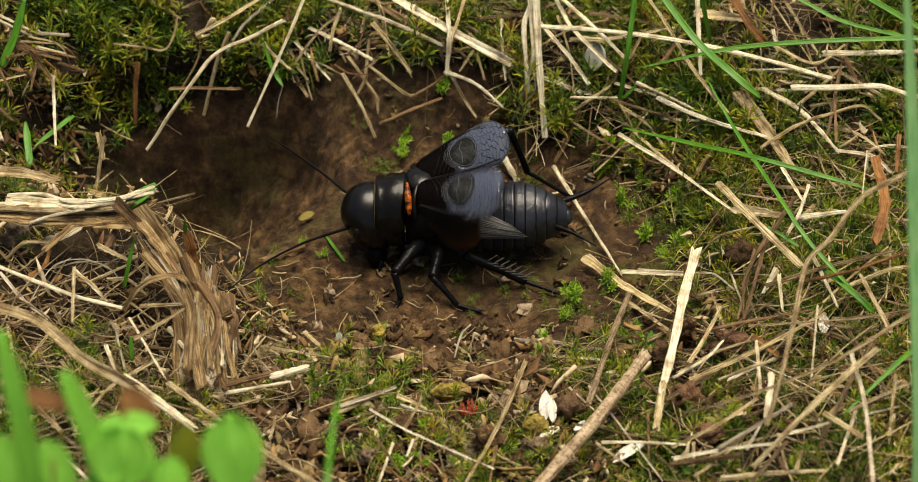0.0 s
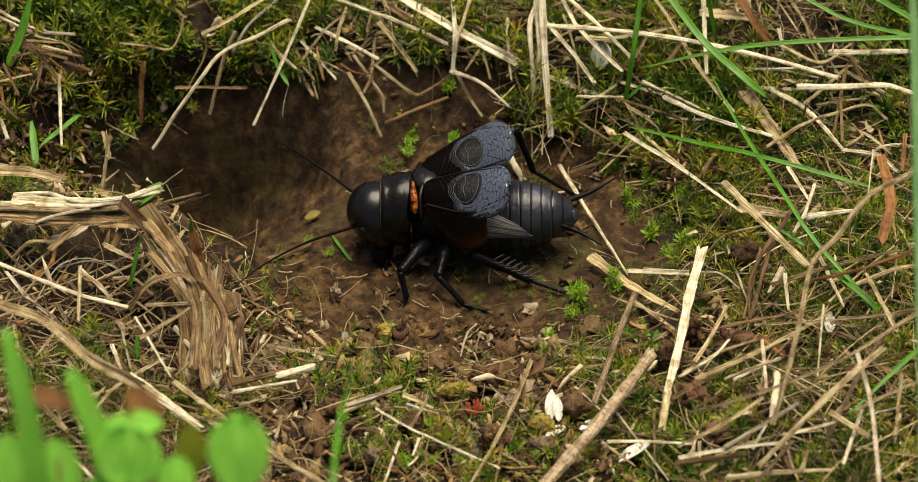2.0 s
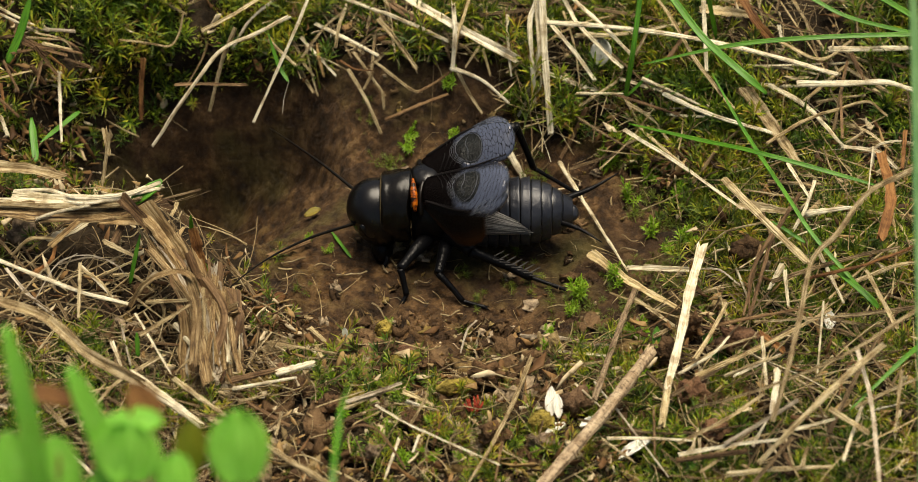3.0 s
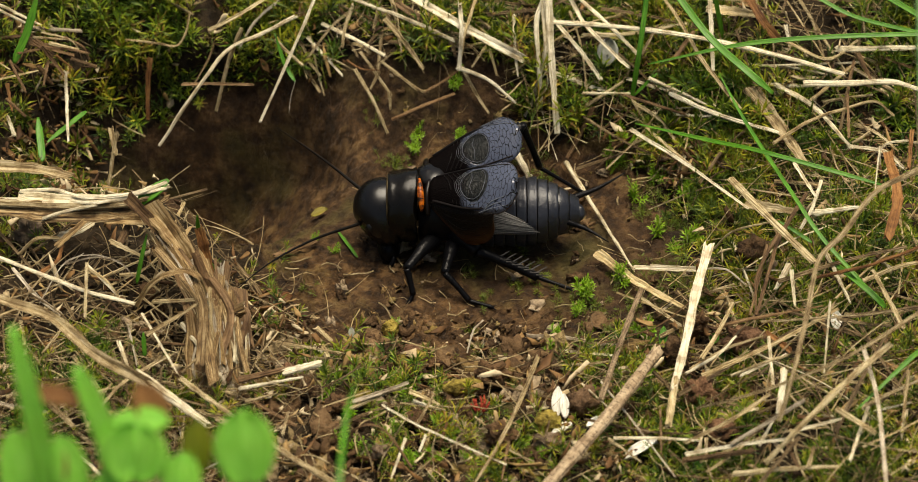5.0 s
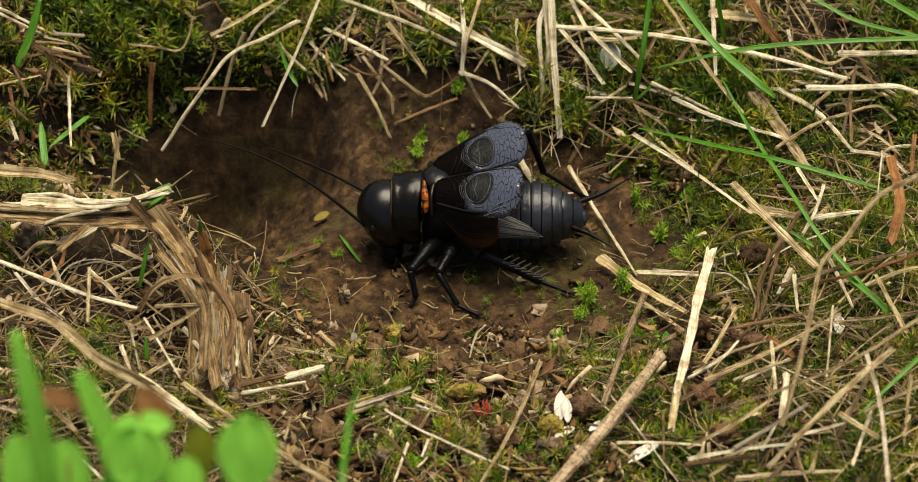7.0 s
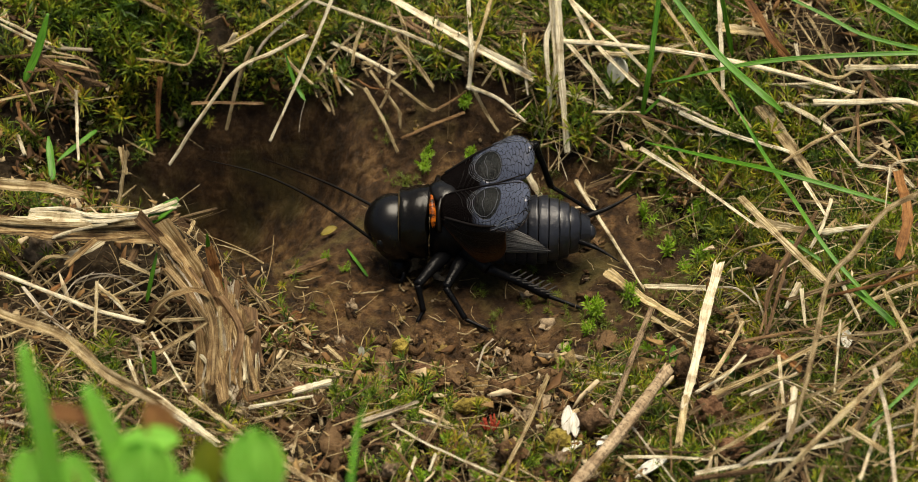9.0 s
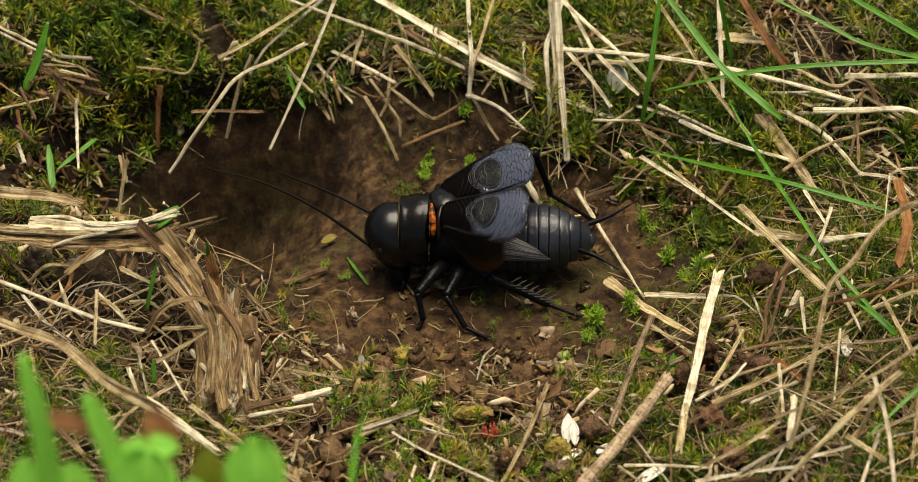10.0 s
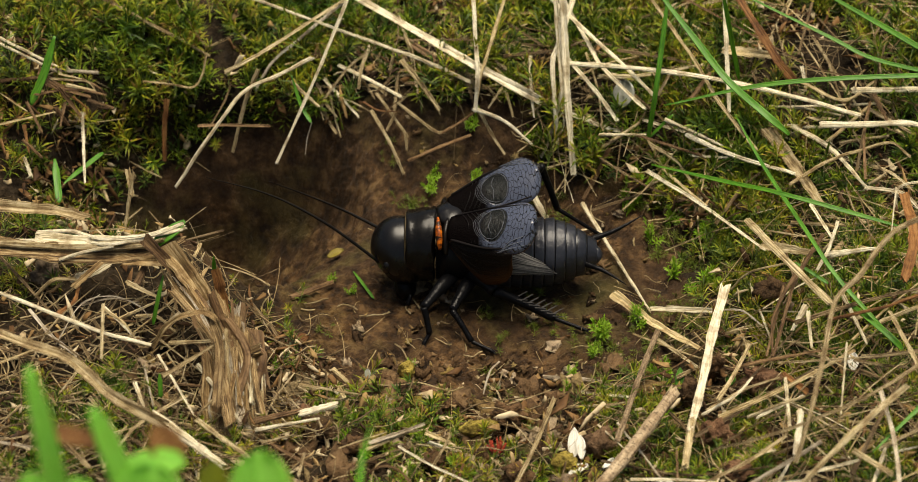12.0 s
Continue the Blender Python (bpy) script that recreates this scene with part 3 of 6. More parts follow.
straw("tan", 0.48, (4.6, 21.4, 11.0), (2.2, 18.9, 9.8), (0.7, 17.3, 8.4))
straw("pale", 0.54, (9.1, 16.5, 8.0), (13.0, 15.2, 7.1), (14.2, 15.0, 7.0))
straw("pale", 0.8, (10.2, 27.5, 17.6), (8.0, 21.0, 14.3), (7.2, 18.6, 13.1), (7.4, 15.7, 10.1), (7.7, 14.0, 6.5))
straw("pale", 0.66, (7.4, 25.5, 19.1), (7.8, 20.1, 15.0), (8.1, 16.2, 12.0), (7.7, 15.3, 9.6))
straw("pale", 1.0, (8.1, 23.6, 20.5), (8.4, 19.4, 15.6), (8.7, 15.1, 10.6), (9.2, 11.4, 5.0))
straw("grey", 0.36, (7.3, 16.2, 7.4), (6.9, 15.1, 5.6), (6.1, 14.4, 4.2))
straw("pale", 0.60, (8.8, 19.6, 12.7), (11.8, 17.1, 10.2), (13.7, 15.0, 8.5))
straw("pale", 0.66, (9.0, 17.8, 13.6), (15.3, 17.3, 13.4), (22.4, 16.2, 13.1), (29.9, 14.0, 12.8), (38.0, 12.8, 10.9))
straw("tan", 0.60, (12.1, 18.7, 11.2), (16.6, 18.8, 11.3), (22.5, 18.7, 12.7))
straw("pale", 0.54, (6.9, 28.6, 16.8), (10.8, 21.5, 13.5), (12.1, 19.1, 12.4), (15.0, 16.4, 10.7), (16.5, 15.2, 9.9))
straw("pale", 0.60, (4.4, 27.5, 17.6), (11.5, 21.0, 14.3), (14.7, 18.1, 12.8), (17.5, 15.5, 11.2))
straw("tan", 0.54, (15.7, 27.4, 17.7), (20.1, 20.8, 14.5), (21.9, 18.1, 13.2), (24.1, 14.4, 11.1), (27.5, 9.2, 9.3))
straw("brown", 0.60, (23.1, 17.7, 12.2), (21.4, 15.9, 10.7))
straw("tan", 0.48, (18.0, 16.3, 10.8), (19.5, 18.7, 12.3))
straw("pale", 0.54, (16.6, 15.7, 7.8), (19.6, 14.8, 7.4), (22.2, 14.1, 7.2))
straw("pale", 0.54, (18.9, 14.6, 8.7), (22.1, 13.0, 8.1), (24.2, 11.9, 7.7))
straw("pale", 0.42, (12.0, 13.8, 7.5), (16.5, 13.1, 8.1))
straw("brown", 0.42, (15.9, 13.7, 7.5), (18.9, 12.5, 7.2), (22.1, 11.1, 7.0))
straw("tan", 0.54, (17.2, 13.7, 6.3), (19.5, 12.2, 5.6), (21.2, 9.8, 4.7))
straw("brown", 0.54, (12.9, 13.2, 6.0), (11.7, 12.4, 3.1), (10.5, 11.0, 1.4))
straw("tan", 0.54, (12.4, 13.5, 6.2), (14.1, 13.9, 7.3), (15.9, 14.5, 8.4))
straw("brown", 0.36, (13.0, 12.4, 3.5), (15.4, 12.6, 4.8), (17.2, 13.5, 6.1))
straw("pale", 0.47, (16.9, 10.3, 5.5), (22.1, 5.1, 5.4), (27.5, -3.9, 7.4))
straw("tan", 0.42, (18.5, 10.5, 5.5), (20.5, 8.3, 5.0), (22.5, 5.7, 4.9))
straw("pale", 0.60, (25.0, 27.6, 17.5), (25.0, 21.2, 14.2), (25.0, 17.7, 12.4), (25.1, 14.5, 10.3))
straw("tan", 1.45, (25.6, 20.5, 13.0), (29.4, 19.7, 13.2))
straw("rust", 0.96, (24.8, 26.2, 18.5), (28.7, 19.8, 15.2), (30.1, 17.5, 14.0), (31.6, 16.5, 12.6))
straw("brown", 0.30, (16.7, 29.4, 16.1), (29.5, 20.8, 13.7), (33.2, 18.3, 13.0), (36.7, 17.1, 12.6))
straw("pale", 0.48, (32.8, 19.2, 11.9), (33.1, 17.1, 10.7))
straw("pale", 0.36, (29.1, 16.0, 9.5), (33.2, 15.4, 9.6), (36.8, 14.5, 9.4))
straw("pale", 0.83, (34.3, 11.2, 10.9), (38.7, 11.0, 11.1), (42.8, 11.1, 11.2), (45.4, 10.3, 10.9), (48.3, 9.4, 10.6))
straw("pale", 0.60, (30.8, 14.1, 8.5), (34.5, 13.6, 8.6))
straw("tan", 0.60, (35.0, 11.1, 8.9), (37.2, 12.7, 9.9), (39.3, 14.3, 10.9))
straw("pale", 0.71, (31.6, 12.9, 9.3), (34.7, 10.8, 8.7), (36.3, 8.5, 8.4), (38.2, 4.2, 8.5))
straw("tan", 0.47, (30.7, 4.6, 8.7), (34.4, 7.3, 9.2), (38.0, 8.9, 9.5), (41.0, 9.8, 9.7), (42.9, 9.1, 8.6))
straw("brown", 0.36, (39.2, 13.8, 11.6), (38.5, 11.0, 10.1), (38.0, 4.4, 9.5))
straw("pale", 0.59, (20.9, 12.4, 8.5), (24.6, 10.2, 8.1), (28.0, 8.1, 8.3), (31.1, 6.2, 8.7))
straw("pale", 0.42, (21.3, 12.2, 6.0), (24.8, 11.7, 6.2), (27.8, 11.6, 6.6))
straw("tan", 1.42, (29.2, 12.6, 8.8), (31.6, 7.8, 7.8), (33.2, 2.7, 8.0))
straw("pale", 0.84, (37.9, 15.7, 11.8), (40.3, 15.7, 11.8), (46.2, 15.8, 11.9), (49.2, 15.9, 12.0))
straw("tan", 0.54, (32.6, 16.8, 11.9), (36.7, 14.9, 11.1), (39.7, 16.4, 12.2))
straw("brown", 0.48, (41.9, 16.1, 10.6), (44.6, 15.3, 10.0), (46.9, 14.5, 9.5), (49.8, 13.5, 8.9))
straw("brown", 0.66, (39.9, 15.1, 11.4), (41.0, 13.0, 10.1))
straw("tan", 0.42, (42.1, 13.2, 8.7), (44.3, 11.1, 7.7))
straw("pale", 0.53, (38.2, 4.2, 8.5), (41.6, 3.3, 8.5), (43.1, 1.1, 8.5))
straw("pale", 0.35, (41.1, 2.8, 7.0), (41.4, 4.2, 8.5), (43.6, 5.1, 8.5), (45.9, 6.4, 7.0), (49.3, 8.3, 4.8))
straw("rust", 0.59, (44.6, 6.5, 8.5), (43.7, 1.1, 8.5))
straw("pale", 0.62, (-42.8, -5.6, 11.1), (-39.6, -6.4, 12.0), (-36.1, -8.9, 13.2), (-31.5, -9.8, 14.5), (-28.6, -9.0, 15.1))
straw("pale", 0.56, (-48.8, -5.6, 10.2), (-44.1, -6.7, 11.1), (-38.8, -7.9, 12.1), (-35.2, -9.7, 13.3), (-30.7, -9.7, 14.5), (-28.6, -9.5, 14.9))
straw("tan", 0.90, (-48.8, -6.0, 10.3), (-44.1, -7.3, 11.1), (-38.2, -8.9, 12.1), (-32.4, -10.2, 13.5), (-30.5, -10.3, 14.2))
straw("pale", 0.51, (-40.3, -9.7, 11.3), (-38.1, -9.6, 12.1), (-35.2, -10.0, 13.2))
straw("sheath", 2.1, (-48.8, -6.0, 9.9), (-43.6, -7.6, 10.6), (-37.6, -9.4, 11.4), (-32.2, -10.2, 12.6), (-29.4, -9.6, 13.6))
straw("pale", 1.25, (-42.2, -7.0, 11.5), (-37.4, -8.3, 12.4), (-32.4, -9.4, 13.6), (-28.9, -8.7, 14.4))
straw("sheath", 1.1, (-38.8, -8.6, 11.0), (-33.8, -10.6, 12.0), (-30.6, -11.6, 12.8))
blade(1.5, (-28.2, -8.6, 15.2), (-29.6, -9.6, 14.4), (-31.0, -10.0, 13.6))
straw("tan", 1.40, (-49.9, 1.3, 8.8), (-45.2, 0.5, 9.0), (-42.2, -0.0, 9.1), (-39.2, -1.1, 9.2))
straw("brown", 1.11, (-31.3, -12.3, 15.7), (-28.8, -13.2, 12.7), (-27.4, -13.6, 10.1))
straw("sheath", 1.99, (-28.9, -12.4, 14.1), (-26.9, -14.2, 11.8), (-25.5, -15.6, 9.1))
straw("rust", 1.34, (-25.3, -11.3, 10.7), (-24.7, -12.3, 8.2), (-24.2, -13.9, 5.9))
straw("sheath", 0.76, (-30.7, -19.6, 9.3), (-29.6, -19.2, 11.1), (-28.1, -19.3, 12.6), (-26.2, -19.1, 13.1), (-24.8, -19.5, 12.7), (-24.5, -19.4, 10.7))
straw("tan", 0.49, (-28.9, -20.9, 10.9), (-23.7, -19.0, 9.5))
straw("tan", 0.54, (-29.2, -24.7, 10.4), (-26.9, -22.7, 10.5), (-24.6, -20.7, 10.7))
straw("pale", 0.50, (-47.8, -12.8, 10.9), (-43.1, -15.4, 11.0), (-35.6, -19.5, 11.1), (-31.1, -19.5, 9.4))
straw("tan", 0.44, (-35.4, -17.0, 12.1), (-34.8, -24.5, 12.5))
straw("pale", 0.33, (-35.7, -14.4, 9.4), (-32.6, -17.9, 8.8))
straw("tan", 0.45, (-34.4, -14.3, 7.9), (-31.2, -12.3, 8.2))
straw("grey", 0.14, (-39.9, -17.2, 8.0), (-37.8, -14.7, 10.2), (-34.9, -14.9, 11.3), (-32.4, -15.8, 11.0), (-31.5, -15.2, 8.9))
straw("grey", 0.14, (-40.1, -18.0, 8.0), (-38.2, -15.4, 10.1), (-36.2, -13.7, 10.4))
straw("pale", 1.02, (-39.1, -8.7, 8.0), (-37.5, -8.3, 8.4), (-36.4, -7.7, 8.7))
straw("rust", 0.68, (-40.4, -13.2, 7.6), (-39.1, -11.9, 7.8), (-38.8, -9.6, 8.0))
straw("tan", 0.51, (-42.8, -11.3, 8.1), (-40.9, -11.3, 10.1), (-39.1, -10.4, 9.4))
straw("grey", 0.45, (-43.2, -12.8, 7.5), (-40.6, -16.5, 7.5), (-38.1, -18.9, 7.5))
straw("tan", 1.16, (-45.9, -23.6, 15.5), (-41.4, -26.1, 15.8), (-36.8, -28.7, 16.1), (-32.9, -32.2, 15.2), (-28.5, -33.5, 13.1))
straw("pale", 0.94, (-29.1, -32.9, 13.3), (-25.7, -34.5, 11.4), (-23.4, -35.4, 9.9))
straw("tan", 0.74, (-25.6, -30.3, 10.1), (-22.8, -32.7, 9.7), (-19.8, -35.2, 9.5))
straw("tan", 0.83, (-17.1, -37.0, 8.5), (-14.7, -39.1, 8.5), (-11.5, -42.5, 9.5))
straw("pale", 0.54, (-26.4, -21.2, 8.2), (-22.6, -26.6, 7.0))
straw("brown", 0.38, (-28.1, -23.3, 7.9), (-24.7, -22.6, 6.9))
straw("tan", 0.43, (-26.0, -27.0, 7.8), (-24.2, -24.6, 8.1))
straw("pale", 0.33, (-30.3, -19.7, 8.2), (-26.5, -27.2, 8.0))
straw("grey", 0.27, (-31.7, -20.0, 7.1), (-30.1, -26.6, 7.4))
straw("tan", 0.74, (-37.7, -31.9, 8.9), (-35.3, -34.9, 9.0))
straw("brown", 0.76, (-20.7, -26.4, 6.3), (-16.5, -24.8, 6.1))
straw("pale", 0.92, (-16.5, -25.3, 6.2), (-13.9, -24.1, 6.0))
straw("pale", 0.49, (-20.6, -27.8, 6.5), (-15.3, -26.2, 6.3))
straw("tan", 0.43, (-20.1, -28.6, 5.6), (-17.5, -27.5, 5.5))
straw("brown", 0.43, (-19.6, -28.6, 5.6), (-15.6, -31.9, 5.9))
straw("tan", 0.22, (-17.3, -20.0, 4.3), (-15.1, -21.3, 4.3), (-11.8, -21.1, 3.7))
straw("pale", 0.44, (-14.4, -18.5, 2.9), (-13.2, -20.9, 3.8))
straw("pale", 0.28, (-11.7, -17.9, 2.0), (-10.7, -20.8, 3.2))
straw("tan", 0.43, (-10.4, -29.8, 6.0), (-7.2, -27.6, 5.8), (-5.6, -27.0, 5.7))
straw("tan", 0.22, (-13.1, -29.4, 5.7), (-8.9, -27.0, 5.4))
straw("pale", 0.27, (-7.6, -29.7, 6.2), (-5.0, -32.0, 6.4), (-1.3, -34.5, 6.5), (3.5, -37.4, 6.5))
straw("brown", 0.31, (-10.7, -35.5, 6.5), (-10.2, -35.3, 8.5), (-8.6, -35.4, 9.5), (-7.0, -35.5, 8.5), (-4.9, -37.7, 6.5))
straw("pale", 0.37, (-5.5, -33.8, 6.0), (-6.7, -38.7, 6.0))
straw("pale", 0.32, (-3.7, -33.4, 6.0), (-4.2, -35.3, 6.0))
straw("pale", 0.43, (-4.8, -28.6, 5.6), (-2.4, -29.7, 5.7))
straw("tan", 0.37, (-16.6, -33.1, 6.0), (-16.3, -30.3, 5.8))
straw("tan", 0.53, (6.7, -20.7, 3.5), (4.9, -29.7, 6.7), (2.7, -35.9, 7.0), (0.8, -40.6, 7.5))
straw("brown", 0.37, (3.8, -34.2, 6.0), (3.2, -38.7, 6.0))
straw("grey", 0.62, (6.0, -14.6, 0.5), (9.9, -15.3, 0.8), (12.7, -16.9, 1.6), (15.6, -18.8, 3.2))
straw("pale", 0.45, (9.6, -17.8, 1.5), (14.1, -20.7, 3.7))
straw("tan", 0.44, (8.1, -21.4, 3.1), (11.9, -21.8, 3.8), (13.8, -21.6, 4.0))
straw("twig", 0.77, (16.9, -11.2, 3.3), (14.7, -19.8, 5.3), (12.3, -29.8, 7.2))
straw("twig", 1.32, (17.5, -24.4, 7.6), (13.0, -32.9, 8.5), (7.5, -41.3, 8.5))
straw("pale", 0.32, (10.7, -26.5, 5.8), (12.7, -30.8, 7.3))
straw("pale", 1.15, (23.3, -9.5, 7.3), (21.5, -17.5, 8.4), (20.4, -23.2, 8.6), (18.9, -29.7, 8.8))
straw("tan", 0.85, (19.0, -29.1, 8.8), (18.2, -33.8, 8.1))
straw("tan", 1.15, (13.4, -4.0, 1.2), (16.7, -7.7, 1.2), (20.6, -14.0, 3.8))
straw("pale", 0.69, (16.8, -6.4, 1.8), (22.6, -8.3, 3.4))
straw("tan", 0.57, (17.2, -9.6, 0.7), (20.4, -16.7, 3.8))
straw("tan", 0.50, (18.6, -17.6, 3.4), (20.1, -16.9, 3.7))
straw("pale", 0.53, (10.3, 9.8, 1.6), (13.3, 2.6, 1.0), (16.5, -5.7, 1.0))
straw("pale", 0.95, (4.6, 11.5, 2.6), (7.1, 9.0, -0.9))
straw("pale", 0.42, (13.4, -35.1, 7.5), (17.1, -35.1, 7.5), (20.7, -35.7, 7.8))
straw("brown", 0.37, (17.6, -31.5, 7.4), (17.4, -37.1, 7.5))
straw("tan", 0.42, (12.9, -34.8, 7.0), (15.5, -37.5, 7.0))
straw("brown", 0.50, (23.7, -19.7, 6.7), (27.8, -19.0, 7.2), (33.3, -18.4, 8.0))
straw("tan", 0.49, (20.8, -25.8, 7.0), (24.2, -23.1, 7.0), (27.5, -21.9, 7.4))
straw("pale", 0.38, (25.3, -26.8, 7.2), (29.5, -24.4, 7.5))
straw("tan", 0.52, (43.3, -27.4, 18.2), (40.6, -29.2, 17.7), (34.3, -33.4, 16.6), (29.2, -34.9, 14.9), (24.1, -35.7, 13.2), (20.7, -34.4, 10.7))
straw("tan", 0.78, (37.4, -31.8, 15.8), (33.1, -36.2, 15.5), (29.3, -39.7, 14.0), (26.3, -41.6, 11.5))
straw("tan", 0.58, (44.5, -11.3, 20.6), (41.6, -13.4, 20.5), (37.3, -16.5, 20.4), (34.3, -20.5, 19.2), (31.8, -23.2, 18.2), (30.2, -29.8, 17.8), (28.5, -35.9, 15.8), (27.4, -38.7, 13.7))
straw("tan", 0.89, (25.7, -3.8, 11.1), (28.5, -11.8, 13.3), (32.2, -17.4, 12.9))
straw("rust", 0.38, (31.8, -22.2, 15.1), (37.3, -20.7, 15.5), (41.9, -18.3, 15.5), (44.8, -16.8, 15.5))
straw("grey", 0.52, (35.6, -29.8, 13.5), (36.1, -36.0, 13.8), (36.0, -41.7, 13.8), (35.8, -46.5, 13.8))
straw("pale", 0.52, (19.6, -37.7, 8.1), (24.3, -37.1, 8.7), (28.4, -37.0, 9.3))
straw("brown", 0.63, (19.6, -37.5, 7.2), (25.4, -37.0, 7.8))
straw("tan", 0.62, (23.6, -40.1, 8.1), (28.2, -40.1, 8.8), (32.7, -40.4, 9.4))
straw("tan", 0.48, (19.7, -35.8, 7.7), (24.0, -33.3, 8.1), (27.4, -30.7, 8.5))
straw("pale", 0.42, (26.1, -36.9, 8.5), (27.6, -33.9, 8.7))
straw("grey", 0.47, (23.7, -37.2, 9.1), (27.5, -34.8, 9.7), (30.2, -33.0, 10.1))
straw("pale", 0.43, (27.8, -24.4, 9.7), (27.6, -31.3, 10.6))
straw("pale", 0.80, (28.2, -32.8, 8.8), (28.9, -28.7, 9.5))
straw("rust", 0.88, (28.2, -21.1, 6.9), (29.9, -23.7, 7.5))
straw("tan", 0.63, (33.0, -35.5, 11.5), (35.8, -38.5, 11.8))
straw("pale", 0.42, (29.6, -35.6, 9.0), (33.3, -34.7, 9.5))
straw("pale", 0.33, (34.0, -19.0, 9.1), (32.4, -29.3, 10.1))
straw("rust", 1.12, (40.7, -3.0, 13.5), (40.7, -10.2, 14.5), (39.5, -14.5, 13.5))
straw("tan", 1.15, (28.0, -2.1, 6.3), (31.8, -4.2, 7.3))
straw("pale", 0.80, (33.9, -5.3, 8.1), (37.9, -4.8, 8.4))
straw("pale", 0.46, (32.6, 2.2, 7.9), (34.1, -2.9, 8.1))
straw("pale", 0.46, (34.7, -1.9, 9.2), (33.5, -5.7, 9.1), (32.3, -7.4, 7.9))
straw("brown", 0.51, (33.1, -3.5, 9.0), (30.1, -9.4, 8.6), (28.7, -14.1, 8.4), (27.3, -18.5, 7.1))
straw("pale", 0.40, (26.2, -5.2, 4.1), (27.4, -14.5, 5.7))
straw("tan", 0.29, (24.3, -5.1, 3.1), (26.1, -5.1, 5.5), (29.4, -5.9, 7.4))
straw("pale", 0.73, (30.7, -12.6, 7.7), (29.5, -14.7, 7.0))
straw("pale", 0.61, (30.8, -14.5, 8.7), (30.7, -18.9, 8.7))
straw("pale", 0.22, (39.6, -4.1, 15.5), (38.3, -11.3, 15.5))
straw("tan", 0.55, (38.2, -16.4, 10.5), (40.0, -24.3, 11.0))
straw("pale", 0.50, (34.5, -11.5, 8.2), (36.0, -18.1, 8.3))
straw("tan", 0.48, (39.9, -30.0, 10.8), (38.7, -36.1, 11.0))
straw("pale", 0.42, (33.6, -40.7, 10.6), (35.8, -34.5, 10.8))
straw("tan", 0.52, (30.0, -41.0, 10.1), (30.6, -38.9, 10.2))
straw("brown", 0.47, (29.2, -39.9, 8.9), (28.4, -36.9, 8.8))
straw("grey", 0.28, (1.6, -13.5, 1.4), (0.8, -14.8, 1.6), (0.4, -16.0, 1.3), (0.1, -17.6, 1.2))
straw("tan", 0.45, (-0.5, -14.7, 0.6), (1.6, -17.3, 0.9))
straw("grey", 0.17, (1.7, -15.4, 0.7), (1.6, -17.3, 1.0), (1.3, -24.5, 4.5))
straw("tan", 0.33, (-17.1, -19.8, 4.5), (-13.4, -20.6, 4.4), (-11.6, -20.1, 3.5))
straw("tan", 0.56, (-13.9, -17.8, 2.8), (-13.0, -21.2, 4.1))
straw("brown", 0.76, (-18.9, -3.6, 0.9), (-15.2, -1.1, 0.5))
straw("tan", 0.50, (-14.3, -15.3, 2.2), (-12.9, -17.6, 2.8))
straw("grey", 0.65, (-10.1, -29.2, 6.2), (-5.6, -26.8, 6.1))
straw("tan", 0.37, (-4.5, -31.9, 5.9), (-3.4, -30.1, 6.8), (-3.0, -29.4, 7.2))
straw("tan", 0.54, (-5.0, -28.4, 6.6), (-2.6, -30.1, 6.8))
straw("sheath", 0.98, (-25.3, -19.0, 12.8), (-24.3, -21.5, 10.7), (-24.4, -26.0, 8.3))
straw("sheath", 0.88, (-23.1, -16.1, 9.4), (-23.2, -20.4, 7.4), (-23.6, -26.4, 7.2))
straw("sheath", 0.66, (-21.7, -18.5, 7.1), (-21.0, -22.4, 6.3), (-20.2, -25.2, 5.6))
straw("pale", 0.50, (-21.9, -18.9, 7.2), (-21.6, -20.7, 6.2), (-21.6, -23.1, 5.4))
straw("sheath", 1.30, (-24.4, -21.8, 8.8), (-23.7, -24.9, 8.0), (-23.2, -27.2, 7.2))
straw("tan", 0.49, (-23.9, -18.9, 10.5), (-23.5, -24.0, 7.8))
straw("grey", 0.22, (-37.7, -14.9, 10.2), (-34.7, -16.2, 12.2), (-32.5, -16.5, 11.9), (-31.2, -17.0, 10.6))
straw("tan", 0.44, (-35.7, -15.5, 10.2), (-33.7, -17.1, 10.0), (-32.6, -17.9, 8.8))
straw("brown", 0.89, (-32.7, -12.3, 10.8), (-31.6, -10.4, 12.3))
straw("tan", 0.84, (-33.5, -12.6, 10.8), (-30.9, -13.7, 10.2))
straw("pale", 0.59, (-31.8, -25.6, 10.2), (-30.8, -28.4, 10.3))
straw("sheath", 0.84, (-38.6, -12.2, 10.3), (-36.3, -10.9, 11.8))
straw("brown", 0.50, (30.0, -9.7, 9.6), (27.7, -14.0, 8.2), (27.2, -18.1, 7.1))
straw("brown", 0.39, (28.8, -10.4, 8.4), (26.7, -18.4, 7.0))
straw("tan", 0.43, (24.3, -28.4, 8.8), (26.9, -28.2, 10.1), (29.1, -27.5, 10.4))
straw("pale", 0.38, (20.3, -26.3, 7.0), (23.3, -24.9, 8.1), (24.9, -22.7, 8.1))
straw("pale", 0.24, (7.1, 16.5, 10.2), (7.7, 15.1, 8.3), (7.3, 14.1, 5.6))
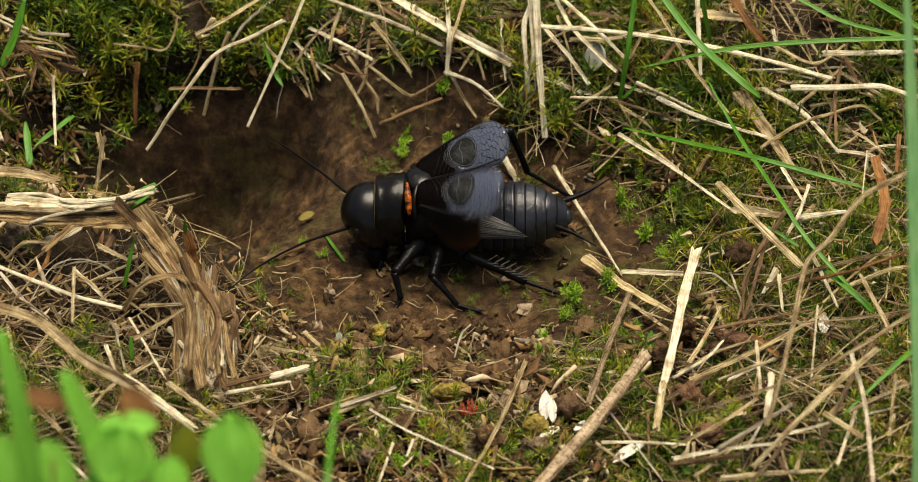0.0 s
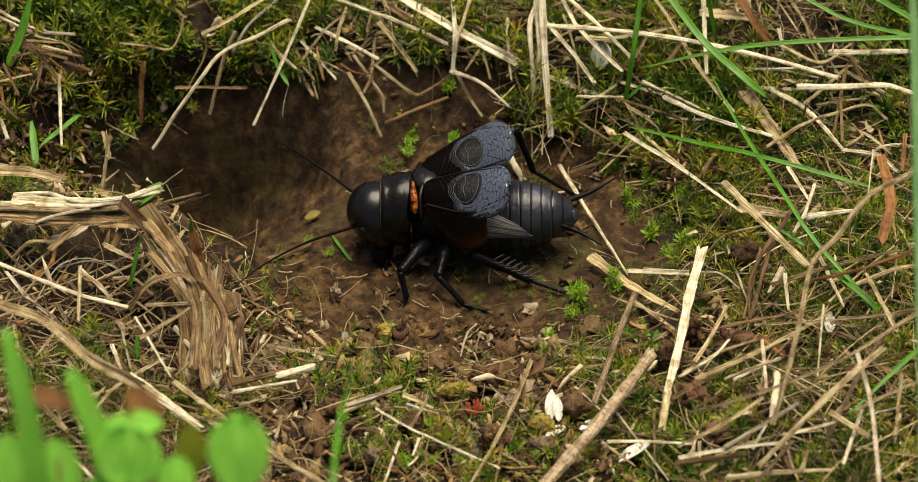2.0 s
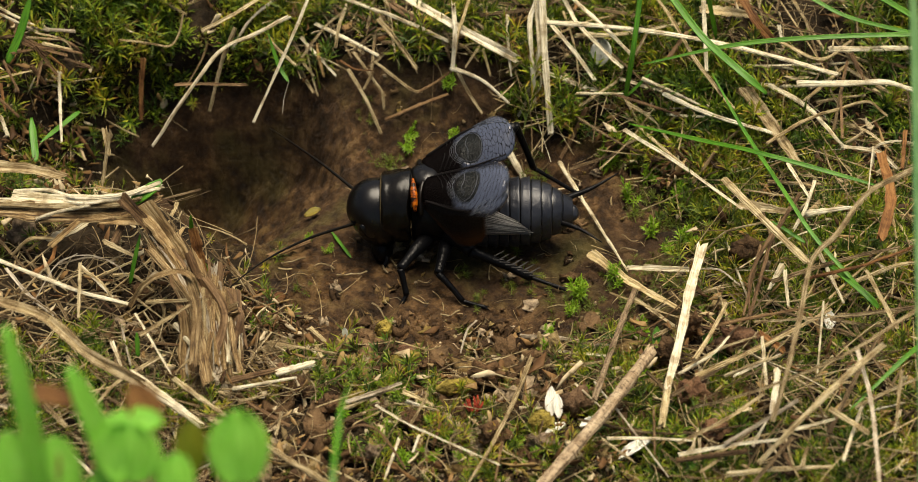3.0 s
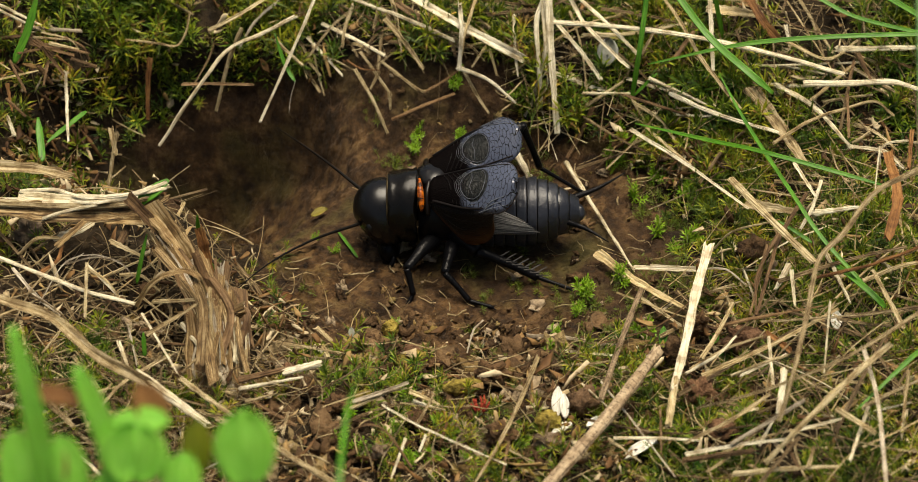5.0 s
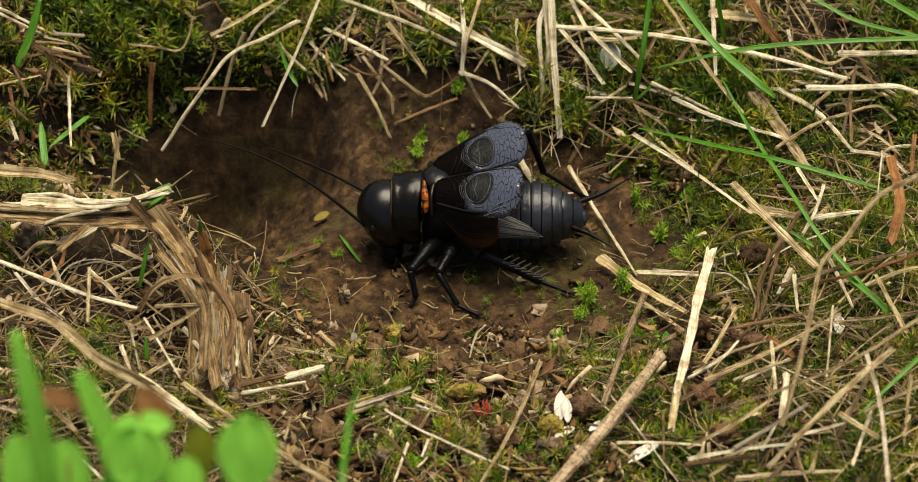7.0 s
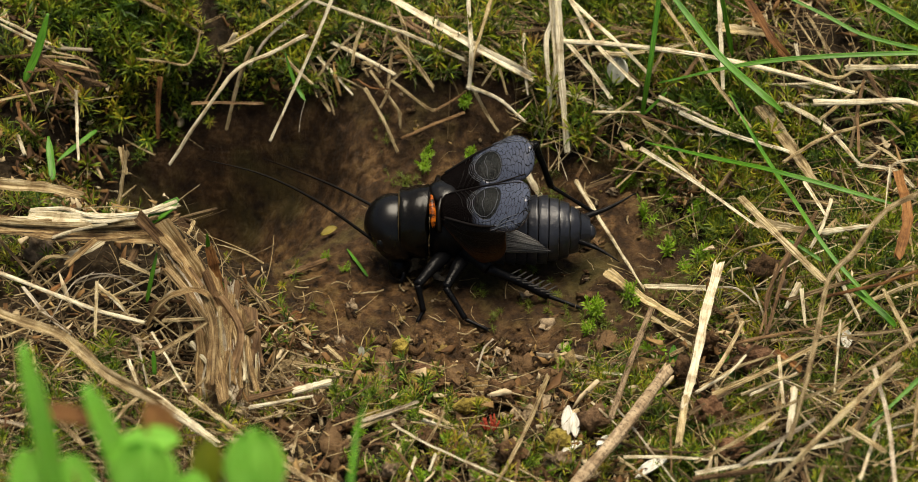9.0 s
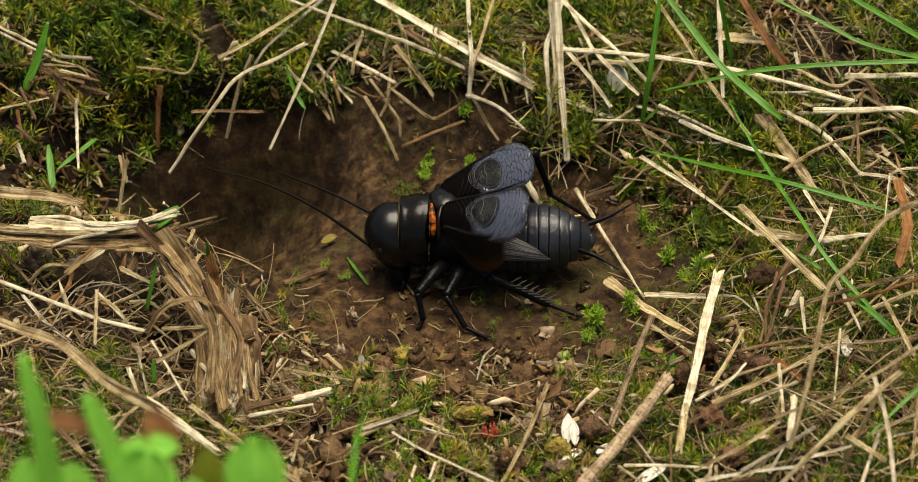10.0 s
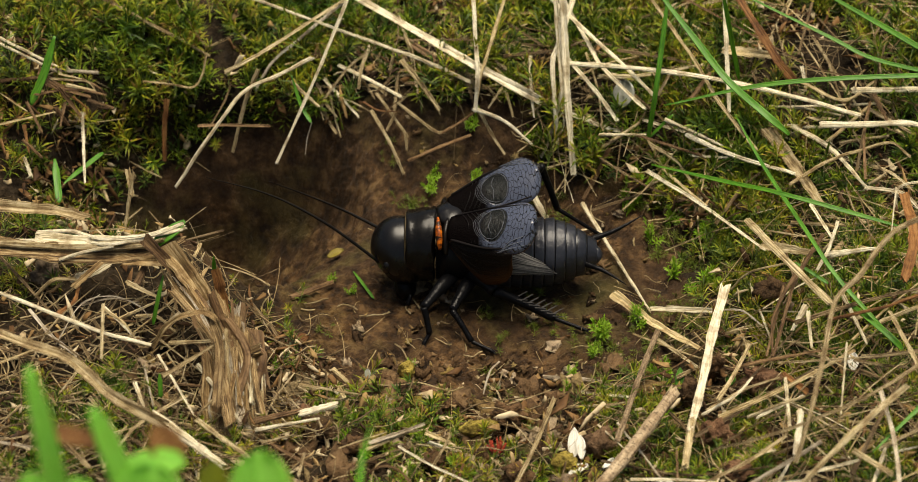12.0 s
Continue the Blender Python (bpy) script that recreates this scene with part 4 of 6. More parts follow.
straw("pale", 0.18, (8.0, 16.3, 10.0), (8.3, 14.7, 7.8), (7.0, 14.4, 5.9))
straw("pale", 0.18, (6.7, 14.8, 6.6), (8.4, 15.3, 9.7), (9.0, 16.1, 11.0))
straw("brown", 0.72, (-44.1, 14.9, 13.4), (-42.1, 14.8, 11.9))
straw("brown", 0.48, (-42.8, 14.3, 13.1), (-41.0, 13.7, 10.2))
straw("brown", 0.42, (-42.4, 14.0, 11.5), (-42.8, 12.3, 9.8))
straw("tan", 0.54, (-42.0, 15.0, 13.0), (-39.6, 15.8, 11.7))
straw("brown", 0.60, (-40.9, 15.3, 12.3), (-38.7, 15.9, 11.1))
straw("rust", 0.36, (-41.5, 14.3, 12.0), (-40.2, 14.7, 10.2))
straw("tan", 0.42, (-43.8, 15.4, 13.5), (-40.7, 16.0, 12.8))
straw("brown", 0.48, (-45.1, 13.5, 13.0), (-43.2, 14.7, 12.6))
straw("brown", 0.36, (-45.9, 12.4, 12.8), (-44.3, 9.8, 11.1))
straw("tan", 0.36, (-50.3, 7.4, 13.4), (-45.5, 11.0, 12.0), (-43.4, 12.6, 11.4))
straw("brown", 0.53, (-45.7, 7.5, 11.8), (-44.2, 7.0, 10.3))
straw("tan", 0.37, (-26.6, 21.3, 9.7), (-23.5, 21.8, 11.4), (-20.8, 22.5, 13.0), (-10.0, 25.3, 19.4))
straw("brown", 0.84, (-44.7, 15.6, 14.0), (-42.9, 15.2, 12.6), (-41.1, 15.9, 11.8))
straw("rust", 0.54, (-46.2, 10.8, 11.0), (-45.7, 8.9, 9.5))
straw("brown", 0.60, (-43.2, 13.2, 11.4), (-42.2, 13.1, 9.5))
straw("tan", 0.30, (-43.0, 16.2, 13.5), (-40.1, 16.2, 12.4), (-39.1, 15.8, 10.1))
straw("brown", 0.42, (-40.7, 16.2, 12.8), (-39.1, 16.3, 11.6), (-38.6, 16.3, 10.1))
straw("pale", 0.53, (-45.6, 6.0, 10.8), (-44.9, 4.4, 9.9))
straw("brown", 0.48, (-40.2, 15.5, 10.7), (-38.0, 16.0, 9.3))
blade(0.93, (16.2, 19.2, 23.7), (21.0, 13.4, 20.1), (24.1, 9.7, 17.8), (27.3, 5.6, 17.1), (30.0, 3.8, 15.6))
blade(0.65, (18.4, 13.3, 11.7), (27.4, 12.7, 14.6), (35.9, 11.8, 16.3), (47.0, 12.0, 16.6), (49.9, 12.1, 16.7))
blade(0.58, (17.1, 9.6, 7.0), (24.2, 4.0, 9.4), (29.4, -1.5, 12.4), (40.2, -6.4, 12.5))
blade(0.66, (19.1, 22.7, 21.2), (18.3, 18.6, 16.2), (17.6, 15.2, 12.0), (16.9, 13.8, 6.4))
blade(0.42, (16.9, 14.1, 6.6), (19.5, 15.1, 9.1))
blade(0.60, (23.7, 19.8, 23.5), (25.2, 19.0, 16.2), (26.3, 18.4, 11.0))
blade(0.52, (25.6, 13.2, 10.6), (28.0, 5.3, 10.2), (31.4, -5.5, 10.8), (34.0, -11.5, 10.1), (39.0, -17.3, 7.5))
blade(0.54, (22.6, 24.0, 20.1), (34.7, 18.0, 17.0), (39.3, 15.7, 15.8), (45.9, 15.0, 14.3), (48.9, 14.7, 13.6))
blade(0.78, (31.3, 21.8, 21.8), (42.0, 17.8, 17.1), (46.5, 16.1, 15.1), (49.5, 15.0, 13.8))
blade(0.46, (30.3, -5.9, 7.6), (33.4, -8.4, 7.0))
blade(0.78, (34.2, -11.4, 8.1), (37.8, -16.7, 8.4), (39.4, -18.1, 7.5))
blade(1.08, (-43.2, 17.3, 17.5), (-44.3, 15.1, 14.4), (-45.7, 13.2, 11.9))
blade(0.95, (-43.2, 9.1, 8.2), (-42.3, 4.0, 6.7))
blade(0.66, (-42.4, 7.9, 5.9), (-38.9, 13.0, 5.8))
blade(0.58, (34.3, -36.7, 12.6), (39.4, -31.7, 13.9), (41.9, -28.8, 13.6), (45.0, -25.2, 13.2))
blade(0.50, (-30.1, -12.8, 12.2), (-30.7, -14.3, 10.0), (-31.2, -15.2, 7.9))
blade(0.54, (-29.8, -23.4, 9.4), (-29.7, -24.6, 7.5))
blade(0.41, (-13.0, 1.0, 0.2), (-10.8, -3.1, 0.2))
blade(0.48, (-19.4, 16.0, 13.5), (-18.4, 14.0, 11.1), (-17.3, 12.5, 10.0))
blade(0.51, (-25.7, -9.1, 11.2), (-25.7, -9.4, 8.2))


def lump(rx, ry, rz, seed, rough=0.16, rings=9, around=14):
    """A knobbly rounded lump, centred."""
    verts, faces = [Vector((0, 0, rz))], []
    off = Vector((seed * 3.1, seed * 1.7, 0))
    for i in range(1, rings):
        a = math.pi * i / rings
        for k in range(around):
            b = 2 * math.pi * k / around
            n = Vector((math.sin(a) * math.cos(b), math.sin(a) * math.sin(b), math.cos(a)))
            f = 1 + rough * noise.noise(n * 1.6 + off) * 1.6 + rough * noise.noise(n * 4.5 + off)
            verts.append(Vector((n.x * rx, n.y * ry, n.z * rz)) * f)
    verts.append(Vector((0, 0, -rz)))
    for k in range(around):
        faces.append((0, 1 + k, 1 + (k + 1) % around))
        last = 1 + (rings - 2) * around
        faces.append((last + (k + 1) % around, last + k, len(verts) - 1))
        for i in range(rings - 2):
            a, b = 1 + i * around + k, 1 + i * around + (k + 1) % around
            faces.append((a, a + around, b + around, b))
    return verts, faces


bits = random.Random(8)
CLODS = {"dark": CLOD, "red": clod_material("reddish clod", (0.09, 0.042, 0.022), (0.32, 0.18, 0.10)),
         "pale": clod_material("pale clod", (0.16, 0.11, 0.07), (0.4, 0.3, 0.2)), "moss": DROPPING,
         "brown": clod_material("brown pellet", (0.07, 0.04, 0.02), (0.26, 0.16, 0.09))}


def clod(kind, x, y, w, h, rough=0.5):
    v, f = lump(w * 0.5, w * 0.4, h * 0.52, bits.uniform(0, 50), rough, 13, 20)
    me = mesh("soil_clod", v, f, CLODS[kind])
    word = {"dark": "dark brown", "red": "reddish brown", "pale": "pale tan"}.get(kind, kind)
    ob = thing("soil_clod", me, f"{word} crumbly clod of soil on the ground", "soil clod", "clods round the bowl")
    ob.matrix_world = pose(x * MM, y * MM, (float(ground(x, y)) + h * 0.45 + 1.3 * cover(x, y)) * MM, 0, 0, bits.uniform(0, 40))
    return ob


def pellet(kind, x, y, w, h):
    v, f = lump(w * 0.55, h * 0.52, h * 0.56, bits.uniform(0, 50), 0.26, 18, 28)
    me = mesh("pellet", v, f, CLODS[kind])
    ob = thing("pellet", me, f"knobbly {'mossy ochre' if kind == 'moss' else 'brown'} dung pellet on soil", "pellet", "pellets before the burrow")
    ob.matrix_world = pose(x * MM, y * MM, (float(ground(x, y)) + h * 0.55 + 0.75) * MM, 0, bits.uniform(-8, 8), bits.uniform(5, 25))
    return ob


def leaf_shape(length, width, curl=0.15, cup=0.1, thick=0.12, n=10, m=6, blunt=0.75):
    """A pointed oval leaf along +y from its base at the origin, with a face above and one below."""
    top, uv = [], []
    for i in range(n + 1):
        s = i / n
        half = 0.5 * width * math.sin(math.pi * min(1, s * 0.96 + 0.03)) ** blunt
        for k in range(m + 1):
            u = 2 * k / m - 1
            top.append(Vector((u * half, s * length, curl * length * math.sin(s * 2.2) + cup * width * u * u - 0.05 * width * (1 - abs(u)))))
            uv.append((k / m, s * length))
    low = [p - Vector((0, 0, thick)) for p in top]
    faces, c = [], (n + 1) * (m + 1)
    for i in range(n):
        for k in range(m):
            a = i * (m + 1) + k
            faces += [(a, a + 1, a + m + 2, a + m + 1), (c + a, c + a + m + 1, c + a + m + 2, c + a + 1)]
    rim = [k for k in range(m)] + [i * (m + 1) + m for i in range(n)] + [n * (m + 1) + m - k for k in range(m)] + [(n - i) * (m + 1) for i in range(n)]
    for a, b in zip(rim, rim[1:] + rim[:1]):
        faces.append((b, a, c + a, c + b))
    return top + low, faces, uv + uv


CLEAR = Nodes("translucent husk", 0.25, 0.6)
CLEAR.colour(CLEAR.ramp(CLEAR.noise(CLEAR.coord("Object"), 900, 3), (0.35, (0.35, 0.36, 0.26)), (0.7, (0.75, 0.76, 0.68))))
CLEAR.p.inputs["Transmission Weight"].default_value = 0.45
LEAFLETS = {"green": GRASS, "yellow": green_material("yellowed leaf", (0.15, 0.12, 0.02), (0.28, 0.22, 0.04)),
            "red": STRAW["rust"], "white": HUSK, "clear": CLEAR.m}


def petal(kind, x, y, w, h):
    """A dry husk, tilted up towards the open side."""
    tall = h > w
    v, f, uv = leaf_shape(max(w, h), min(w, h), 0.12, 0.25, 0.08)
    me = mesh("husk", v, f, LEAFLETS[kind], uv)
    ob = thing("husk", me, "papery white seed husk on the soil" if kind == "white" else "clear papery seed husk lying on straw", "husk")
    z = float(ground(x, y)) + (2.2 if kind == "clear" else 1.0)
    base = Vector((x, y - 0.4 * h, z)) if tall else Vector((x - 0.5 * w, y, z))
    ob.matrix_world = pose(*(base * MM), 35 if tall else 12, 0 if tall else -10, bits.uniform(-8, 8) if tall else -68)
    return ob


def leaflet(kind, x, y, w, h):
    tall = h > w
    v, f, uv = leaf_shape(max(w, h), min(w, h) * 1.1, 0.1, 0.12, 0.08)
    me = mesh("leaflet", v, f, LEAFLETS[kind], uv)
    ob = thing("leaflet", me, f"small {kind} leaf lying on the soil", "leaf")
    base = Vector((x, y - 0.4 * h, float(ground(x, y)) + 0.5)) if tall else Vector((x - 0.5 * w, y, float(ground(x, y)) + 0.5))
    ob.matrix_world = pose(*(base * MM), 30 if tall else 15, 0, bits.uniform(-10, 10) if tall else -75)
    return ob


def scrap(kind, x, y, w, h):
    """A frayed red scrap: a little fan of ragged strips."""
    verts, faces = [], []
    for k in range(7):
        a = radians(-55 + 18 * k + bits.uniform(-6, 6))
        end = Vector((math.sin(a) * w * 0.6, math.cos(a) * h * 0.35, h * (0.45 + bits.uniform(0, 0.3)) * math.cos(a)))
        path = curve_points([(0, 0, 0), end * 0.5 + Vector((bits.uniform(-.2, .2), -0.2, 0.1)), end], 5)
        v, f, _ = sweep(path, lambda s: w * 0.13 * (1.1 - 0.8 * s), 0.3, 5)
        faces += [tuple(len(verts) + i for i in q) for q in f]
        verts += v
    me = mesh("leaf_scrap", verts, faces, RED)
    ob = thing("leaf_scrap", me, "frayed dark red scrap of leaf", "leaf scrap")
    ob.matrix_world = pose(x * MM, (y - 0.6) * MM, (float(ground(x, y)) + 2.0) * MM)
    return ob


def sprig(x, y, size):
    """A fresh moss sprig: a few leafy shoots from one root."""
    shoots = []
    for k in range(5):
        tri = shoot(bits, 24, size * bits.uniform(0.5, 1.0), size * 0.30, size * 0.028)
        m = pose(bits.uniform(-.18, .18) * size, bits.uniform(-.18, .18) * size, 0, bits.uniform(-35, 35), bits.uniform(-35, 35), bits.uniform(0, 360))
        shoots.append(tri.reshape(-1, 3) @ np.array(m.to_3x3()).T + np.array(m.translation))
    v = np.concatenate(shoots)
    me = mesh("moss_sprig", v, np.arange(len(v)).reshape(-1, 3).tolist(), SPRIG, smooth=False)
    ob = thing("moss_sprig", me, "fresh bright green moss sprig growing from soil", "moss", "moss sprigs in the bowl")
    ob.matrix_world = pose(x * MM, y * MM, (float(ground(x, y)) - 0.1) * MM)
    return ob


clod("dark", -7.2, -17.3, 1.9, 1.1)
clod("red", -5.3, -17.4, 2.2, 1.0)
pellet("moss", -5.5, -20.2, 2.7, 1.3)
pellet("moss", -0.3, -25.3, 3.2, 1.5)
clod("dark", 2.3, -23.0, 3.3, 1.7)
clod("dark", -8.2, -14.4, 2.0, 1.2)
pellet("moss", -7.3, -14.8, 1.4, 1.5)
pellet("brown", 10.9, -27.9, 2.6, 2.2)
pellet("moss", 7.4, -30.7, 2.2, 1.8)
clod("pale", 7.5, -32.9, 2.4, 1.3)
clod("dark", 3.0, -32.5, 2.4, 1.9)
clod("red", 26.1, -20.2, 3.3, 2.2)
clod("dark", 19.4, -21.0, 2.2, 2.4)
clod("red", 21.5, -27.4, 2.7, 2.5)
clod("red", 23.0, -32.6, 2.5, 1.6)
clod("dark", 22.1, -17.5, 2.0, 2.2)
clod("dark", 27.8, -8.3, 2.5, 2.9)
clod("pale", 23.4, -6.4, 1.4, 1.2)
clod("pale", 29.3, -10.1, 1.3, 1.4)
clod("dark", 0.3, -29.2, 2.2, 1.4)
clod("dark", -4.3, -30.1, 1.9, 1.2)
clod("dark", -12.1, -27.7, 2.2, 1.2)
clod("dark", -30.4, -15.1, 1.7, 1.5)
clod("pale", -42.7, -7.2, 2.3, 2.1)
clod("dark", -7.4, -21.9, 1.1, 0.8)
clod("dark", 14.9, -28.4, 1.4, 1.1)
clod("dark", -3.0, -20.4, 1.4, 0.9)
clod("dark", -14.4, -25.7, 1.6, 1.0)
clod("dark", -9.3, -15.5, 1.4, 1.0)
clod("dark", -0.8, -14.3, 1.1, 0.7)
pellet("moss", -9.5, -27.1, 1.6, 1.4)
clod("red", -16.7, -22.6, 1.3, 1.0)
clod("pale", -7.8, -34.4, 1.4, 1.4)
clod("dark", 15.8, -32.5, 2.1, 1.6)
clod("pale", -5.7, 9.8, 1.2, 0.7)
petal("white", 8.3, -28.0, 1.1, 2.9)
petal("white", 9.1, -28.4, 0.9, 2.3)
petal("white", 8.9, -31.9, 2.1, 1.2)
petal("white", 16.0, -35.1, 3.5, 1.4)
petal("white", 34.9, -18.0, 1.1, 1.8)
petal("white", 11.9, -30.7, 1.7, 0.9)
petal("clear", 14.4, 17.7, 2.2, 2.9)
petal("clear", -10.9, -17.3, 0.6, 1.0)
leaflet("green", 18.7, -17.6, 0.8, 2.4)
leaflet("green", 23.5, -17.9, 0.9, 1.3)
leaflet("green", 24.3, -21.0, 1.3, 1.0)
leaflet("green", -5.0, -29.6, 1.3, 0.8)
leaflet("green", 20.9, -35.3, 0.9, 1.4)
leaflet("yellow", -14.9, 4.8, 1.8, 1.0)
leaflet("red", -17.5, -10.4, 1.4, 1.3)
scrap("red", 1.3, -29.0, 1.8, 2.4)
scrap("red", -42.8, -4.0, 1.7, 1.3)
sprig(11.5, -8.9, 2.9)
sprig(10.9, -11.4, 1.9)
sprig(14.8, -6.8, 2.5)
sprig(17.3, -15.5, 2.9)
sprig(-2.3, -30.5, 3.2)
sprig(-10.1, -23.0, 2.4)
sprig(-11.5, -22.6, 1.9)
sprig(4.6, -32.5, 2.5)
sprig(-5.4, -26.2, 2.1)
sprig(19.1, -0.5, 2.9)
sprig(22.2, -2.0, 2.9)
sprig(17.4, -22.6, 2.2)
sprig(-19.9, -15.8, 2.3)
sprig(-5.1, 13.3, 2.1)
sprig(-1.0, 17.0, 2.7)
sprig(-5.0, -35.1, 2.4)
sprig(28.2, -23.6, 2.2)
sprig(-15.2, -21.3, 2.0)
sprig(-34.7, -19.5, 2.4)
sprig(-7.9, -23.9, 1.6)
sprig(8.8, -14.3, 1.9)
sprig(7.9, -16.7, 1.7)
sprig(-13.1, -2.1, 1.3)
sprig(-15.2, -0.2, 1.3)
sprig(-7.0, -13.0, 1.5)
sprig(23.7, -13.9, 1.7)
sprig(-10.5, -28.4, 2.2)
sprig(-12.0, -31.7, 2.4)
sprig(-7.2, -32.5, 2.7)
sprig(-3.4, -34.0, 2.5)
sprig(0.3, -34.7, 2.1)
sprig(-8.3, -28.4, 1.8)
sprig(-13.0, -25.7, 2.1)
sprig(-1.3, -31.7, 1.8)
sprig(6.4, -34.7, 2.1)
sprig(12.3, -25.7, 1.9)
sprig(20.2, -2.8, 2.1)
sprig(4.1, -30.1, 1.5)
sprig(-15.6, -23.0, 1.7)
sprig(13.7, -19.0, 1.6)
sprig(-9.8, -33.2, 2.4)
sprig(-18.3, -15.0, 1.9)
sprig(24.6, -29.2, 2.0)
sprig(29.5, -27.4, 2.2)
sprig(19.6, -31.8, 1.8)
sprig(-0.3, 13.3, 2.2)
sprig(-5.2, 12.2, 2.2)
sprig(14.7, 9.9, 3.0)
sprig(17.4, 5.2, 2.6)
sprig(22.8, 4.6, 3.2)
sprig(23.1, -2.1, 2.8)
sprig(11.8, -8.7, 2.6)
sprig(15.2, -6.3, 2.4)
sprig(19.5, 7.1, 2.6)
sprig(11.3, 14.0, 2.4)
sprig(5.3, 16.1, 2.4)
sprig(21.8, 8.1, 2.6)
sprig(16.6, 11.9, 2.8)


def crumbs():
    """Loose soil crumbs strewn in the bowl."""
    rng = random.Random(5)
    shapes = []
    for k in range(8):
        v, f = lump(rng.uniform(0.35, 0.75), rng.uniform(0.3, 0.55), rng.uniform(0.25, 0.45), 90 + k * 7, 1.3, 6, 9)
        tris = [t for q in f for t in ([q] if len(q) == 3 else [(q[0], q[1], q[2]), (q[0], q[2], q[3])])]
        shapes.append(np.array([[v[i] for i in t] for t in tris]))
    spots = []
    while len(spots) < 2100:
        x, y = rng.uniform(-34, 26), rng.uniform(-44, 18)
        z = float(ground(x, y))
        q = Vector((x, y, 4))
        if math.hypot((x + 24) / 17, (y - 9) / 14) > 1 and rng.random() < 0.12 + 0.6 * noise.noise(q * 0.2) + (0.7 if y < -12 else 0.0):
            spots.append((x, y, z + 0.05, rng.uniform(0, 6), rng.uniform(0, 1), rng.uniform(0, 6), rng.choice((0.25, 0.35, 0.5, 0.7, 1.0)) * (rng.uniform(1.4, 2.4) if y < -13 and rng.random() < 0.3 else 1.0)))
    scatter("soil_crumbs", shapes, spots, CRUMB, "loose brown soil crumbs", "soil")


crumbs()


def flakes():
    """Bits of rotted leaf and husk strewn over the soil."""
    rng = random.Random(41)
    shapes = []
    for k in range(12):
        n = rng.choice((5, 6, 7))
        long_ = rng.uniform(0.25, 1.0)
        rim = [Vector((math.cos(6.283 * i / n) * long_ * rng.uniform(0.5, 1.3), math.sin(6.283 * i / n) * 0.15 * rng.uniform(0.2, 1.7), rng.uniform(0, 0.34))) for i in range(n)]
        low = [p - Vector((0, 0, 0.07)) for p in rim]
        mid, under = Vector((0, 0, 0.12)), Vector((0, 0, 0.02))
        tris = []
        for i in range(n):
            j = (i + 1) % n
            tris += [(mid, rim[i], rim[j]), (under, low[j], low[i]), (rim[i], low[i], low[j]), (rim[i], low[j], rim[j])]
        shapes.append(np.array(tris))
    spots = []
    while len(spots) < 900:
        x, y = rng.uniform(-46, 44), rng.uniform(-44, 20)
        if math.hypot((x + 25) / 13, (y - 10) / 11) < 1 or math.hypot((x - 1) / 12, (y + 2) / 6) < 0.6:
            continue
        front = float(ss(-10, -20, y))
        if rng.random() > 0.1 + 0.7 * front:
            continue
        spots.append((x, y, float(ground(x, y)) + 0.25 + rng.uniform(0, 0.5), rng.uniform(0, 6.28), rng.uniform(0, 0.9), rng.uniform(0, 6.28), rng.uniform(0.5, 1.5) * (0.7 + 0.6 * front)))
    while len(spots) < 4200:
        x, y = rng.uniform(-52, 52), rng.uniform(-44, 34)
        if cover(x, y) < 0.5 or rng.random() > 0.14 + brown_patch(x, y):
            continue
        px, py, pz = lip(x, y)
        spots.append((px, py, pz + rng.uniform(0.3, 2.6), rng.uniform(0, 6.28), rng.uniform(0, 1.2), rng.uniform(0, 6.28), rng.choice((0.7, 0.9, 1.1, 1.4, 1.9))))
    scatter("leaf_flakes", shapes, spots, FLAKE, "scattered brown flakes of rotted leaf and husk", "litter")


flakes()


